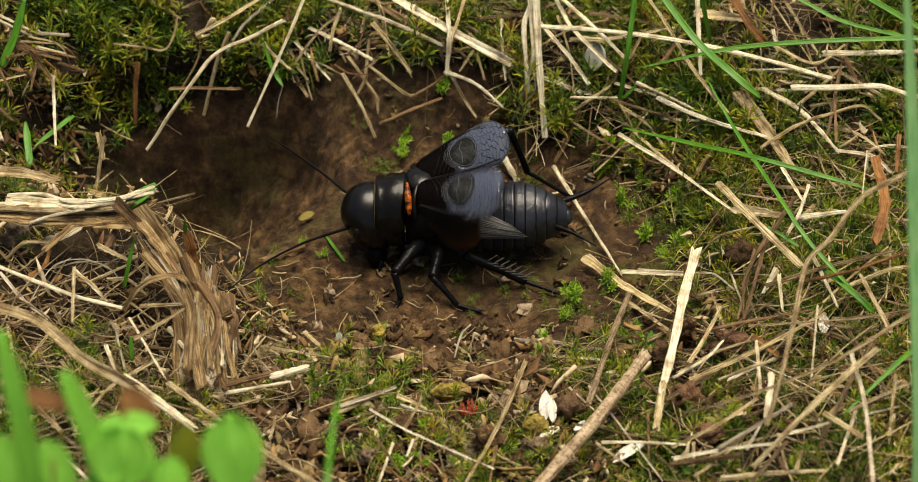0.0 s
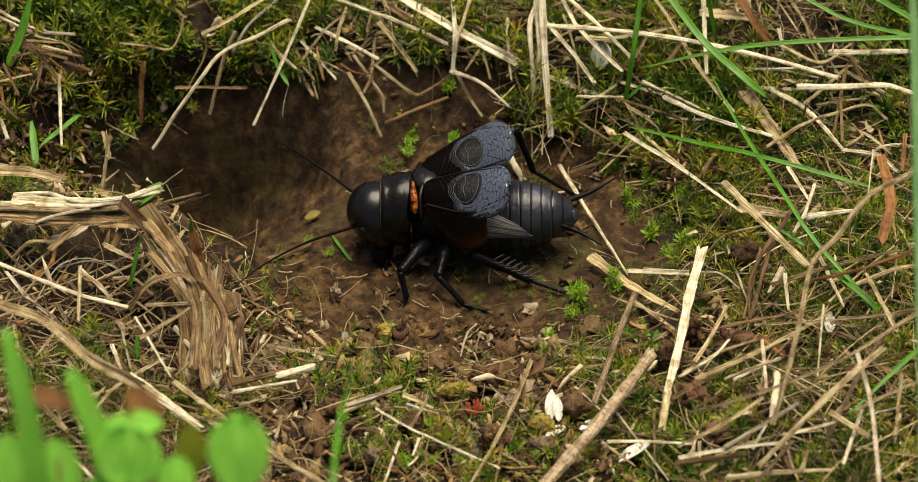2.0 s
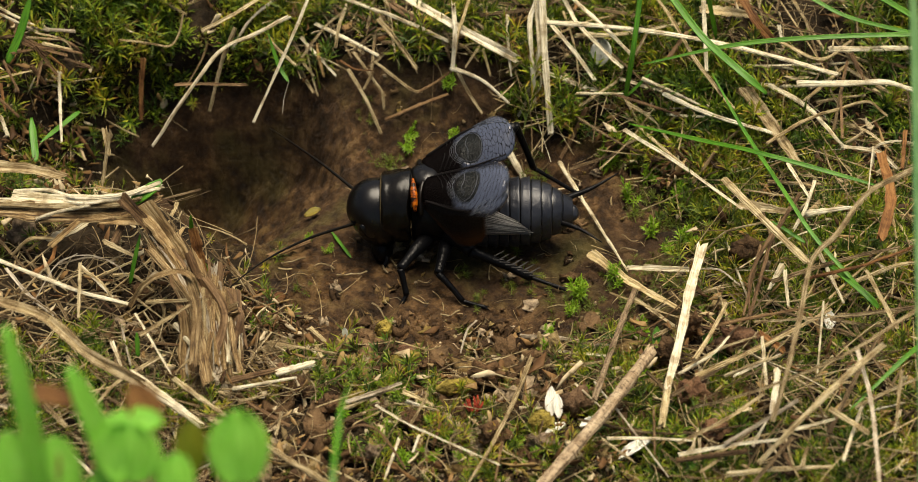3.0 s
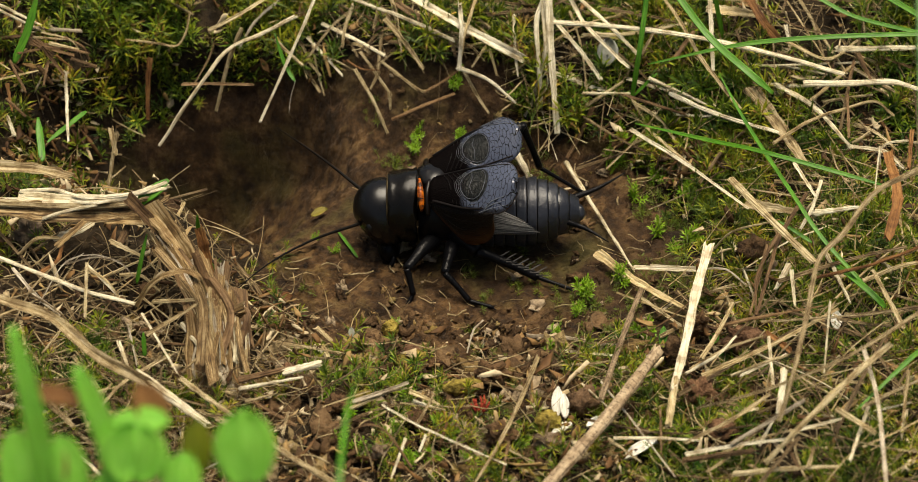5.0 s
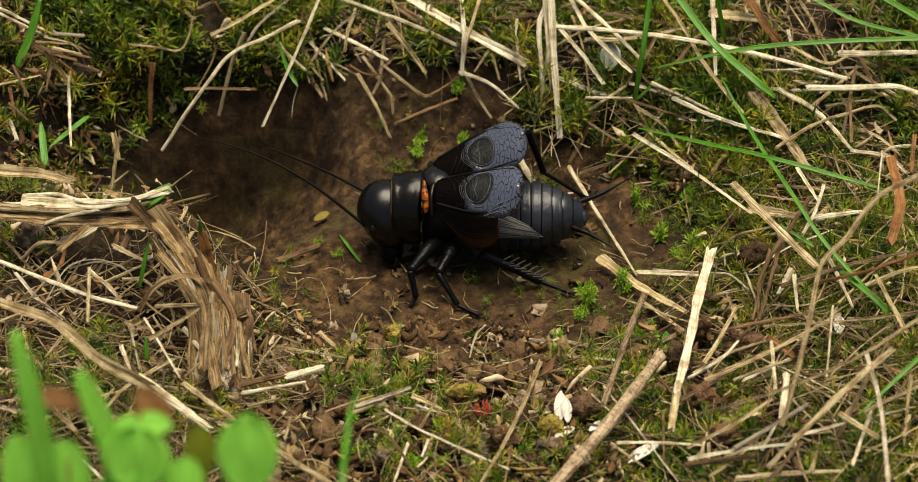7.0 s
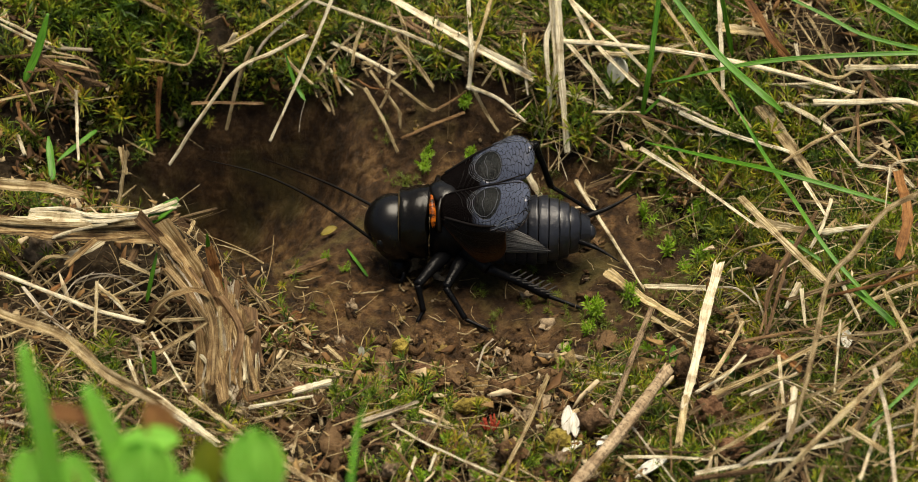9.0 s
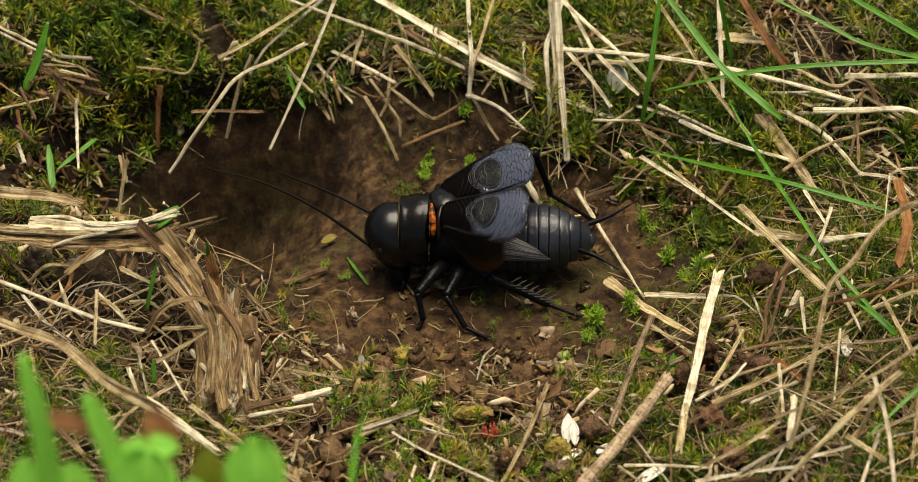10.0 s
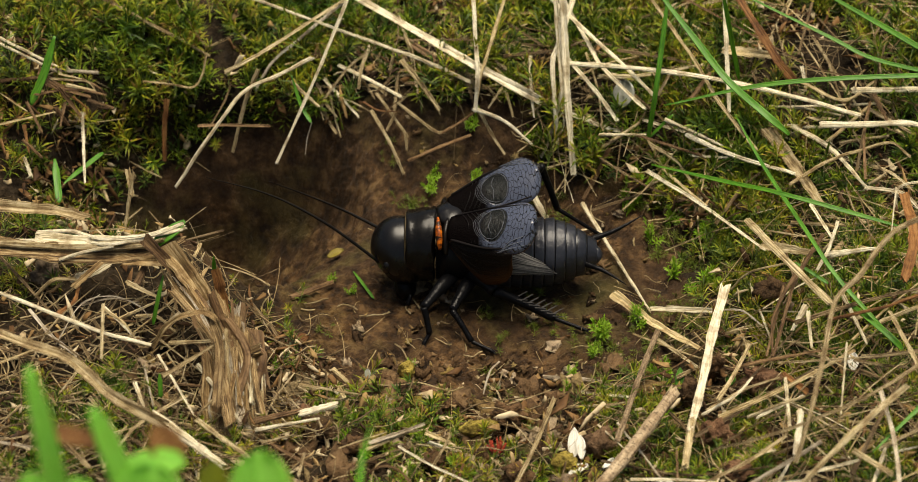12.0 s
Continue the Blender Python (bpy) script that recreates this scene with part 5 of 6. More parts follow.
def herb():
    """The broad-leaved seedling in front, close to the lens."""
    root = thing("seedling", None, "bright green broad-leaved seedling rooted in the thatch", "plant")
    root.matrix_world = pose(-0.024, -0.0937, 0.0054)
    rust = LEAFLETS["red"]
    yellow = green_material("yellow-green leaf", (0.16, 0.22, 0.02), (0.28, 0.32, 0.03), 0.4, 0.4)
    for x, y, z, length, width, rx, rz, material in (
            (10.2, 2.4, 55.9, 4.8, 3.9, 48, 4, HERB), (3.1, 1.8, 56.8, 3.8, 4.5, 48, -10, HERB), (1.1, 5.2, 58.0, 4.3, 2.5, 8, -92, HERB),
            (6.9, 3.5, 55.5, 3.7, 2.0, 50, -6, yellow), (-1.9, 0.9, 56.1, 11.7, 1.4, 60, 22, HERB), (2.0, 3.0, 57.0, 7.0, 1.55, 56, 40, HERB),
            (4.7, 5.8, 57.1, 3.5, 2.3, 45, 40, rust), (-0.4, 7.2, 58.6, 3.7, 1.8, 20, 105, rust), (-3.4, 0.5, 55.3, 5.3, 2.6, 40, 15, HERB),
            (0.9, 0.8, 55.1, 3.7, 2.4, 35, -40, HERB), (5.9, 1.3, 54.7, 3.7, 2.6, 40, -8, HERB), (-1.4, 0.4, 54.7, 4.6, 2.6, 44, 4, HERB),
            (-0.3, 1.5, 55.8, 4.1, 2.3, 50, 30, HERB), (-2.3, 1.3, 55.5, 3.8, 2.0, 46, -20, rust)):
        v, f, uv = leaf_shape(length, width, 0.10, 0.08, 0.2, 14, 8, 0.5 if length < 2.2 * width else 0.38)
        leaf = part("leaf", mesh("leaf", v, f, material, uv), root, "rust-brown withered leaf" if material is rust else "")
        leaf.matrix_local = pose(x * MM, y * MM, z * MM, rx, 0, rz)
        path = curve_points([(x * 0.15, 0, -3), (x * 0.7, y * 0.45, z * 0.3 - 1), (x, y, z)], 10)
        v, f, uv = sweep(path, lambda s: 0.38 - 0.1 * s, 1, 7)
        part("stalk", mesh("stalk", v, f, HERB if material is not rust else rust, uv), leaf)
        leaf.children[0].matrix_parent_inverse = leaf.matrix_local.inverted()


herb()


def tussock():
    """The stump of a cut grass tuft at the burrow's edge: torn fibrous sheaths, shell over shell, on one root."""
    rng = random.Random(31)
    root = thing("grass_tussock", None, "stump of a cut dry grass tuft with torn sheaths", "grass tuft")
    for k in range(165):
        broad = k < 62
        q, deep = rng.uniform(-1, 1), rng.uniform(-1, 1)
        base = Vector((-22.2 + 2.1 * q, -24.6 + 1.0 * q + 2.2 * deep, 0))
        base.z = float(ground(base.x, base.y)) - 0.3
        if q < -0.1:
            top = Vector((-26.2, -13.6, 11.5)).lerp(Vector((-31.4, -10.6, 14.2)), -q)
        else:
            top = Vector((-26.2, -13.6, 11.5)).lerp(Vector((-21.6, -16.8, 7.4)), min(1, q + 0.1))
        middle = Vector((-23.6 + 1.8 * q, -17.9 + 0.6 * q + 2.0 * deep, 8.2 - 1.6 * q))
        top += Vector((rng.gauss(0, 0.6), rng.gauss(0, 0.8) + 1.2 * deep, rng.gauss(-0.4, 0.8)))
        cut = rng.uniform(0.6, 1.0) if broad else rng.uniform(0.4, 1.08)
        first = 0.0 if rng.random() < 0.6 else rng.uniform(0.1, 0.4)
        whole = curve_points([base, base.lerp(middle, 0.5) + Vector((rng.gauss(0, 0.6), rng.gauss(-0.5, 0.4), 0)), middle + Vector((rng.gauss(0, 0.5), 0, 0)), top], 30)
        path = whole[int(first * 30):max(int(first * 30) + 6, int(cut * 30))]
        w = rng.choice((0.35, 0.5, 0.65, 0.9)) if broad else rng.choice((0.05, 0.08, 0.12, 0.18, 0.26))
        sides = 16 if broad else 8
        ribs = [1 + rng.uniform(-0.22, 0.08) for _ in range(sides)]
        v, f2, uv = sweep(path, lambda s: w * (1.05 - 0.3 * s), 0.14, sides, (rng.gauss(0, 0.4), -0.7, 0.6), crease=-0.5 if broad else 0.3, twist=rng.uniform(-0.7, 0.7), ribs=ribs)
        way = (path[-1] - path[-2]).normalized()
        for i in range(sides):
            v[-1 - i] += way * rng.uniform(-0.6, 1.6) * (1.0 if broad else 0.3)
            v[i] -= way * rng.uniform(-0.3, 1.0) * (0.8 if broad else 0.2)
        kind = rng.choice(("sheath", "sheath", "sheath", "sheath", "tan", "brown", "brown", "grey") if broad else ("sheath", "sheath", "tan", "pale", "brown", "grey"))
        part("sheath" if broad else "fibre", mesh("sheath", v, f2, STRAW[kind], [(a, b + k * 5) for a, b in uv], smooth=False), root)


tussock()


def fibres():
    """Hair-fine rootlets and grass fibres lying on the bare soil."""
    rng = random.Random(77)
    verts, faces, uvs = [], [], []
    for k in range(420):
        x, y = rng.uniform(-20, 25), rng.uniform(-36, 17)
        if math.hypot((x + 24) / 20, (y - 10) / 15) < 1:
            continue
        turn, size, bend = rng.uniform(0, 6.28), rng.uniform(1.0, 4.0), rng.gauss(0, 0.45)
        pts = []
        for i in range(5):
            a = turn + bend * i / 2
            x, y = x + math.cos(a) * size / 5, y + math.sin(a) * size / 5
            pts.append((x, y, float(ground(x, y)) + 0.35 + rng.uniform(0, 0.35)))
        r = rng.choice((0.02, 0.03, 0.04, 0.06, 0.09))
        v, f, uv = sweep(curve_points(pts, 8), lambda s: r, 0.7, 4)
        faces += [tuple(len(verts) + i for i in q) for q in f]
        verts += v
        uvs += [(a, b + k) for a, b in uv]
    made = 0
    while made < 900:
        x, y = rng.uniform(-48, 46), rng.uniform(-42, 24)
        if math.hypot((x + 24) / 24, (y - 9) / 20) < 1 or rng.random() > cover(x, y) * (1.0 if x < -16 and y < 0 else 0.45):
            continue
        made += 1
        turn, size, bend, lift = rng.uniform(0, 6.28), rng.uniform(3, 9), rng.gauss(0, 0.5), rng.uniform(0.4, 2.8)
        pts = []
        for i in range(5):
            a = turn + bend * i / 2
            x, y = x + math.cos(a) * size / 5, y + math.sin(a) * size / 5
            pts.append((x, y, float(ground(x, y)) + lift + rng.uniform(-0.3, 0.5)))
        r = rng.choice((0.03, 0.04, 0.055, 0.08))
        v, f, uv = sweep(curve_points(pts, 10), lambda s: r, 0.6, 5)
        faces += [tuple(len(verts) + i for i in q) for q in f]
        verts += v
        uvs += [(a, b + made * 2.3) for a, b in uv]
    thing("root_fibres", mesh("root_fibres", verts, faces, STRAW["litter"], uvs), "fine dry rootlets and grass fibres strewn about", "fibre", kind="stuff")


fibres()
blade(0.5, (-8.0, -69.0, 48.0), (-8.4, -76.7, 51.0), (-8.6, -86.0, 47.0), (-8.6, -99.0, 3.0), label="thin arching green grass blade close to the lens")
blade(1.7, (34.8, -36.1, 61.1), (35.5, -50.5, 46.2), (35.6, -65.6, 30.8), (35.5, -75.0, 4.0), label="tall pale green grass blade close to the lens", material=PALE_BLADE)


# The cricket, in millimetres about its place on the ground; its head points to -x.
def chitin(name, base, rough, bump=0.3, scale=900, spec=0.28):
    n = Nodes(name, rough, spec)
    v = n.coord("Object")
    a, b = n.noise(v, scale, 4), n.noise(v, scale * 0.2, 3)
    n.colour(n.mix(n.ramp(b, (0.4, (0, 0, 0)), (0.7, (1, 1, 1))), base, tuple(c * 1.9 for c in base)))
    n.link(n.ramp(b, (0.3, (rough * 0.8,) * 3), (0.7, (min(1, rough * 1.35),) * 3)), n.p.inputs["Roughness"])
    n.bump(n.mix(0.5, a, n.noise(v, scale * 0.45, 3)), bump, 0.00022)
    return n.m


BLACK = chitin("black chitin", (0.003, 0.0028, 0.003), 0.25, 0.15, 900, 0.4)
COLLAR = chitin("pronotum chitin", (0.003, 0.0026, 0.0022), 0.24, 1.0, 650, 0.26)
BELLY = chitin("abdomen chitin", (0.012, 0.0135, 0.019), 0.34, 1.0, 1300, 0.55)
LIMB = chitin("leg chitin", (0.003, 0.003, 0.0035), 0.3, 0.8, 1500, 0.13)
ORANGE_NODES = Nodes("orange wing base", 0.42, 0.3)
ORANGE_NODES.colour(ORANGE_NODES.ramp(ORANGE_NODES.noise(ORANGE_NODES.coord("Object", (0.5, 1, 1)), 1500, 4, 0.65), (0.42, (0.012, 0.006, 0.003)), (0.52, (0.36, 0.075, 0.005)), (0.66, (0.7, 0.2, 0.012))))
ORANGE = ORANGE_NODES.m
FEELER = chitin("antenna chitin", (0.004, 0.0035, 0.003), 0.5, 0.4, 2500, 0.1)
FUZZ = chitin("tawny fringe", (0.045, 0.032, 0.013), 0.6, 0.8, 2500)


def wing_material():
    """Smoky membrane: a dark oval mirror, and net veins that fan out round it to the tip. Surface coordinates in millimetres."""
    n = Nodes("wing membrane and sky sheen", 0.24, 0.5)
    uv = n.coord("UV")
    xyz = n.put("SeparateXYZ")
    n.link(uv, xyz.inputs[0])
    dx, dy = n.math("DIVIDE", n.math("SUBTRACT", xyz.outputs[0], 5.05), 1.5), n.math("DIVIDE", n.math("ADD", xyz.outputs[1], 0.1), 1.95)
    r = n.math("SQRT", n.math("ADD", n.math("MULTIPLY", dx, dx), n.math("MULTIPLY", dy, dy)))
    angle = n.math("ARCTAN2", dy, dx)
    wob = n.math("MULTIPLY", n.math("SUBTRACT", n.noise(uv, 0.9, 3), 0.5), 1.6)
    net = n.put("CombineXYZ")
    n.link(n.math("ADD", n.math("MULTIPLY", angle, 3.8), wob), net.inputs[0])
    n.link(n.math("ADD", n.math("MULTIPLY", r, 4.4), n.math("MULTIPLY", n.math("SUBTRACT", n.noise(n.coord("UV", (1, 1, 0)), 1.7, 2), 0.5), 1.5)), net.inputs[1])
    cells = n.put("TexVoronoi", Scale=1.0, Randomness=0.62)
    cells.voronoi_dimensions, cells.feature = "2D", "DISTANCE_TO_EDGE"
    n.link(net.outputs[0], cells.inputs["Vector"])
    edge = n.ramp(cells.outputs["Distance"], (0.015, (0, 0, 0)), (0.06, (1, 1, 1)))
    grain = n.noise(uv, 7.0, 4)
    # blue-grey of the cells, with the sky's sheen mixed into the colour
    film = n.mix(grain, (0.022, 0.028, 0.046), (0.105, 0.122, 0.178))
    tone = n.mix(edge, (0.006, 0.006, 0.008), film)
    fold = n.noise(n.coord("UV", (3, 0.8, 1)), 2.4, 5, 0.7)
    glass = n.ramp(fold, (0.45, (0.004, 0.0045, 0.004)), (0.68, (0.024, 0.027, 0.027)))
    mirror = n.ramp(r, (0.90, (0, 0, 0)), (0.98, (1, 1, 1)))
    tone = n.mix(mirror, glass, tone)
    reach = n.t.nodes.new("ShaderNodeMapRange")
    for slot, value in (("From Min", 3.5), ("From Max", 4.3)):
        reach.inputs[slot].default_value = value
    n.link(n.math("ADD", xyz.outputs[0], n.math("MULTIPLY", wob, 0.5)), reach.inputs["Value"])
    outer = reach.outputs[0]
    tone = n.mix(outer, (0.004, 0.003, 0.003), tone)
    # gloss cut by hand at the base half, so only the tip shows sheen
    gloss = n.t.nodes.new("ShaderNodeMapRange")
    for slot, value in (("To Min", 0.01), ("To Max", 0.75)):
        gloss.inputs[slot].default_value = value
    n.link(n.math("MULTIPLY", outer, n.math("ADD", 0.25, n.math("MULTIPLY", mirror, 0.75))), gloss.inputs["Value"])
    n.link(gloss.outputs[0], n.p.inputs["Specular IOR Level"])
    n.colour(tone)
    relief = n.mix(mirror, fold, edge)
    n.bump(n.mix(outer, grain, relief), 0.9, 0.00016)
    return n.m


def side_material():
    """Glossy black-brown fold of the fore wing; its thin free margin is amber brown."""
    n = Nodes("wing side field", 0.3, 0.22)
    xyz = n.put("SeparateXYZ")
    n.link(n.coord("UV"), xyz.inputs[0])
    patch = n.noise(n.coord("Object"), 420, 4, 0.65)
    rim = n.ramp(n.math("ADD", n.math("MULTIPLY", xyz.outputs[1], 0.1), n.math("MULTIPLY", n.math("SUBTRACT", patch, 0.5), 0.35)), (0.78, (0, 0, 0)), (1.0, (1, 1, 1)))
    n.colour(n.mix(rim, n.mix(patch, (0.002, 0.0015, 0.0012), (0.010, 0.006, 0.004)), (0.075, 0.028, 0.008)))
    n.bump(n.noise(n.coord("UV", (1.2, 9, 1)), 1.0, 3), 0.5, 0.0002)
    return n.m


WING, SIDE = wing_material(), side_material()
PALE_VEIN = chitin("pale wing vein", (0.06, 0.066, 0.08), 0.35)
REDDISH = chitin("dark red skin", (0.05, 0.010, 0.007), 0.45)
RIB = chitin("side field rib", (0.055, 0.052, 0.05), 0.45)
VEIN = chitin("wing vein", (0.006, 0.005, 0.005), 0.4, 0.3, 900, 0.08)
AXIS = -1.0


def loft(rings, around=28):
    """Closed body through rings (x, y, z, half width, half height)."""
    verts, faces = [], []
    for x, y, z, ry, rz in rings:
        for k in range(around):
            a = 2 * math.pi * k / around
            verts.append((x, y + ry * math.cos(a), z + rz * math.sin(a)))
    for i in range(len(rings) - 1):
        for k in range(around):
            a, b = i * around + k, i * around + (k + 1) % around
            faces.append((a, b, b + around, a + around))
    faces += [tuple(range(around - 1, -1, -1)), tuple(range((len(rings) - 1) * around, len(rings) * around))]
    return verts, faces


def limb(points, radii, sides=8, steps=14):
    path = curve_points(points, steps)

    def half(s):
        f = s * (len(radii) - 1)
        k = min(int(f), len(radii) - 2)
        return radii[k] + (radii[k + 1] - radii[k]) * (f - k)
    return sweep(path, half, 1.0, sides)


def moved(ob, at):
    """Put the part's own origin at a joint, so that it turns about it."""
    ob.data.transform(Matrix.Translation(-Vector(at) * MM))
    ob.location = Vector(at) * MM
    return ob


cricket = thing("cricket", None, "glossy black field cricket singing with raised wings", "cricket")


def build_body():
    y = AXIS
    v, f = lump(2.75, 3.35, 3.75, 3, 0.0, 18, 32)
    head_part = part("head", mesh("head", [(p.x * (1 + 0.04 * p.z) - 8.45 + 0.3 * max(0, -(0.5 * p.y + 0.75 * p.z)), p.y * (1 - 0.03 * max(0, -p.z)) + y, p.z + 4.25 + 0.12 * max(0, p.x)) for p in v], f, BLACK), cricket, "smooth glossy black head")
    for s in (-1, 1):
        v, f = lump(0.5, 0.4, 0.8, 7, 0.0, 10, 14)
        part("eye", mesh("eye", [(p.x - 9.5, p.y + y + s * 2.75, p.z + 4.5) for p in v], f, BLACK), head_part)
        v, f = lump(0.5, 0.45, 0.45, 9, 0.0, 8, 12)
        part("antenna_socket", mesh("antenna_socket", [(p.x - 10.25, p.y + y + s * 1.75, p.z + (4.7 if s < 0 else 5.6)) for p in v], f, LIMB), head_part)
        pts = [(-7.8, y + s * 1.8, 1.3), (-7.2, y + s * 3.0, 1.0), (-7.5, y + s * 3.5, 0.3)]
        v, f, _ = limb(pts, (0.28, 0.22, 0.26), 7, 8)
        part("palp", mesh("palp", v, f, LIMB), head_part)
    v, f = lump(1.15, 1.9, 1.35, 5, 0.05, 10, 18)
    part("jaw", mesh("jaw", [(p.x - 7.7, p.y + y - 1.3, p.z + 1.1) for p in v], f, LIMB), head_part)
    # the collar-like pronotum, with a raised rim before and behind
    shape = [(-7.75, 2.6, 2.9), (-7.7, 3.1, 3.4), (-7.5, 3.25, 3.52), (-7.2, 3.27, 3.54), (-7.0, 3.25, 3.52), (-6.6, 3.4, 3.7), (-6.0, 3.52, 3.86), (-5.5, 3.5, 3.86), (-5.3, 3.44, 3.8), (-5.1, 3.52, 3.88), (-4.95, 3.46, 3.8), (-4.9, 3.1, 3.4)]
    v, f = loft([(x, y, 5.25, a, b) for x, a, b in shape], 48)
    v = [Vector(p) + Vector((0.4, 0.18, 0.28)) * noise.noise(Vector(p) * 0.5) + Vector((0.08, 0.1, 0.12)) * noise.noise(Vector(p) * 1.5) for p in v]
    ring = part("pronotum", mesh("pronotum", v, f, COLLAR), cricket, "black saddle-shaped pronotum")
    v, f = loft([(-7.85, y, 5.2, 2.8, 3.1), (-7.75, y, 5.2, 3.16, 3.46), (-7.65, y, 5.2, 2.8, 3.1)], 40)
    part("fringe", mesh("fringe", v, f, FUZZ), ring, "thin tawny hair fringe")
    arc = [(-4.35 - 0.2 * k / 4, y - 3.45 * math.cos(radians(30 + 11 * k)), 5.25 + 3.8 * math.sin(radians(30 + 11 * k))) for k in range(6)]
    v, f, _ = limb(arc, (0.12, 0.3, 0.36, 0.34, 0.24, 0.12), 9, 18)
    part("wing_patch", mesh("wing_patch", v, f, ORANGE), cricket, "orange patch at the wing base")
    v, f = loft([(-4.7, y, 4.6, 2.9, 3.0), (-3.2, y, 4.9, 3.2, 3.3), (-1.0, y, 4.9, 3.2, 3.2), (1.5, y, 4.7, 3.1, 3.2), (2.2, y, 4.6, 2.6, 2.7)], 30)
    part("thorax", mesh("thorax", v, f, LIMB), cricket)
    # abdomen: overlapping rings
    n = 9
    for k in range(n):
        a, b = k / n, (k + 1) / n

        def girth(s):
            return 3.35 * (1 - 0.62 * max(0, (s - 0.42) / 0.58) ** 2.0)
        x0, x1 = 1.6 + 9.5 * a, 1.6 + 9.5 * b
        rings = []
        for fx, fr in ((-0.25, 0.88), (0.0, 0.94), (0.1, 0.955), (0.2, 0.975), (0.5, 1.0), (0.85, 1.015), (1.0, 1.04), (1.08, 1.01), (1.06, 0.9)):
            s = a + (b - a) * fx
            g = girth(min(1, max(0, s))) * fr
            rings.append((x0 + (x1 - x0) * fx, y + 0.35 * s, 4.45 - 0.3 * s * s, g, g * 1.04))
        v, f = loft(rings, 36)
        v = [Vector(p) + Vector((0.06, 0.07, 0.07)) * noise.noise(Vector(p) * 0.9) for p in v]
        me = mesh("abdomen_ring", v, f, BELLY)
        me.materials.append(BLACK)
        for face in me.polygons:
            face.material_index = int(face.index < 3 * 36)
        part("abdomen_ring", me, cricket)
    v, f = lump(0.75, 0.95, 0.85, 2, 0.05, 9, 14)
    part("tail_plate", mesh("tail_plate", [(p.x + 11.1, p.y + y + 0.35, p.z + 4.0) for p in v], f, BELLY), cricket)
    v, f = lump(3.4, 1.7, 0.8, 6, 0.05, 10, 18)
    part("back", mesh("back", [(p.x + 1.2, p.y + y + 0.6, p.z + 7.7) for p in v], f, REDDISH), cricket, "dark red skin under the wings")
    v, f = lump(1.7, 1.7, 0.75, 12, 0.12, 10, 16)
    part("wing_hinge", mesh("wing_hinge", [(p.x - 3.2, p.y, p.z + 8.3) for p in v], f, BLACK), cricket)
    for pts in (((9.6, -2.2, 4.3), (11.8, -3.6, 4.5), (14.0, -5.0, 4.0)), ((10.6, 0.9, 4.6), (13.2, 2.2, 4.8), (15.9, 3.6, 5.6))):
        v, f, _ = limb(pts, (0.34, 0.26, 0.16, 0.05), 8, 12)
        part("cercus", mesh("cercus", v, f, LIMB), cricket, "tapered black tail feeler")


build_body()


def build_hindwing(side):
    """The pleated tip of a hind wing, lying along the flank below the fore wing."""
    streaks = Nodes("hind wing pleats", 0.45, 0.35)
    line = streaks.noise(streaks.coord("UV", (0.6, 26, 1)), 1.0, 4, 0.6)
    streaks.colour(streaks.ramp(line, (0.40, (0.010, 0.010, 0.010)), (0.5, (0.09, 0.088, 0.085)), (0.62, (0.32, 0.31, 0.29))))
    streaks.bump(line, 0.8, 0.0002)
    verts, faces, uv, pleats, steps = [], [], [], 14, 16
    for i in range(steps + 1):
        s = i / steps
        for k in range(pleats + 1):
            q = k / pleats
            end = 5.4 + 1.5 * (1 - abs(q - 0.2) / 0.8) + 0.35 * (k % 2)
            a = radians(4 + q * (58 - 34 * s))
            r = 3.62 - 0.1 * s + 0.13 * (k % 2) * (0.5 + s)
            verts.append((1.0 + (end - 1.0) * s, AXIS - side * 0.12 + side * r * math.cos(a), 4.3 + 1.02 * r * math.sin(a)))
            uv.append((s, q))
    for i in range(steps):
        for k in range(pleats):
            a = i * (pleats + 1) + k
            faces.append((a, a + 1, a + pleats + 2, a + pleats + 1))
    ob = part("hindwing", mesh("hindwing", verts, faces, streaks.m, uv), cricket, "grey pleated hindwing tip folded on the flank")
    thick = ob.modifiers.new("thickness", "SOLIDIFY")
    thick.thickness = 0.00006


build_hindwing(-1)

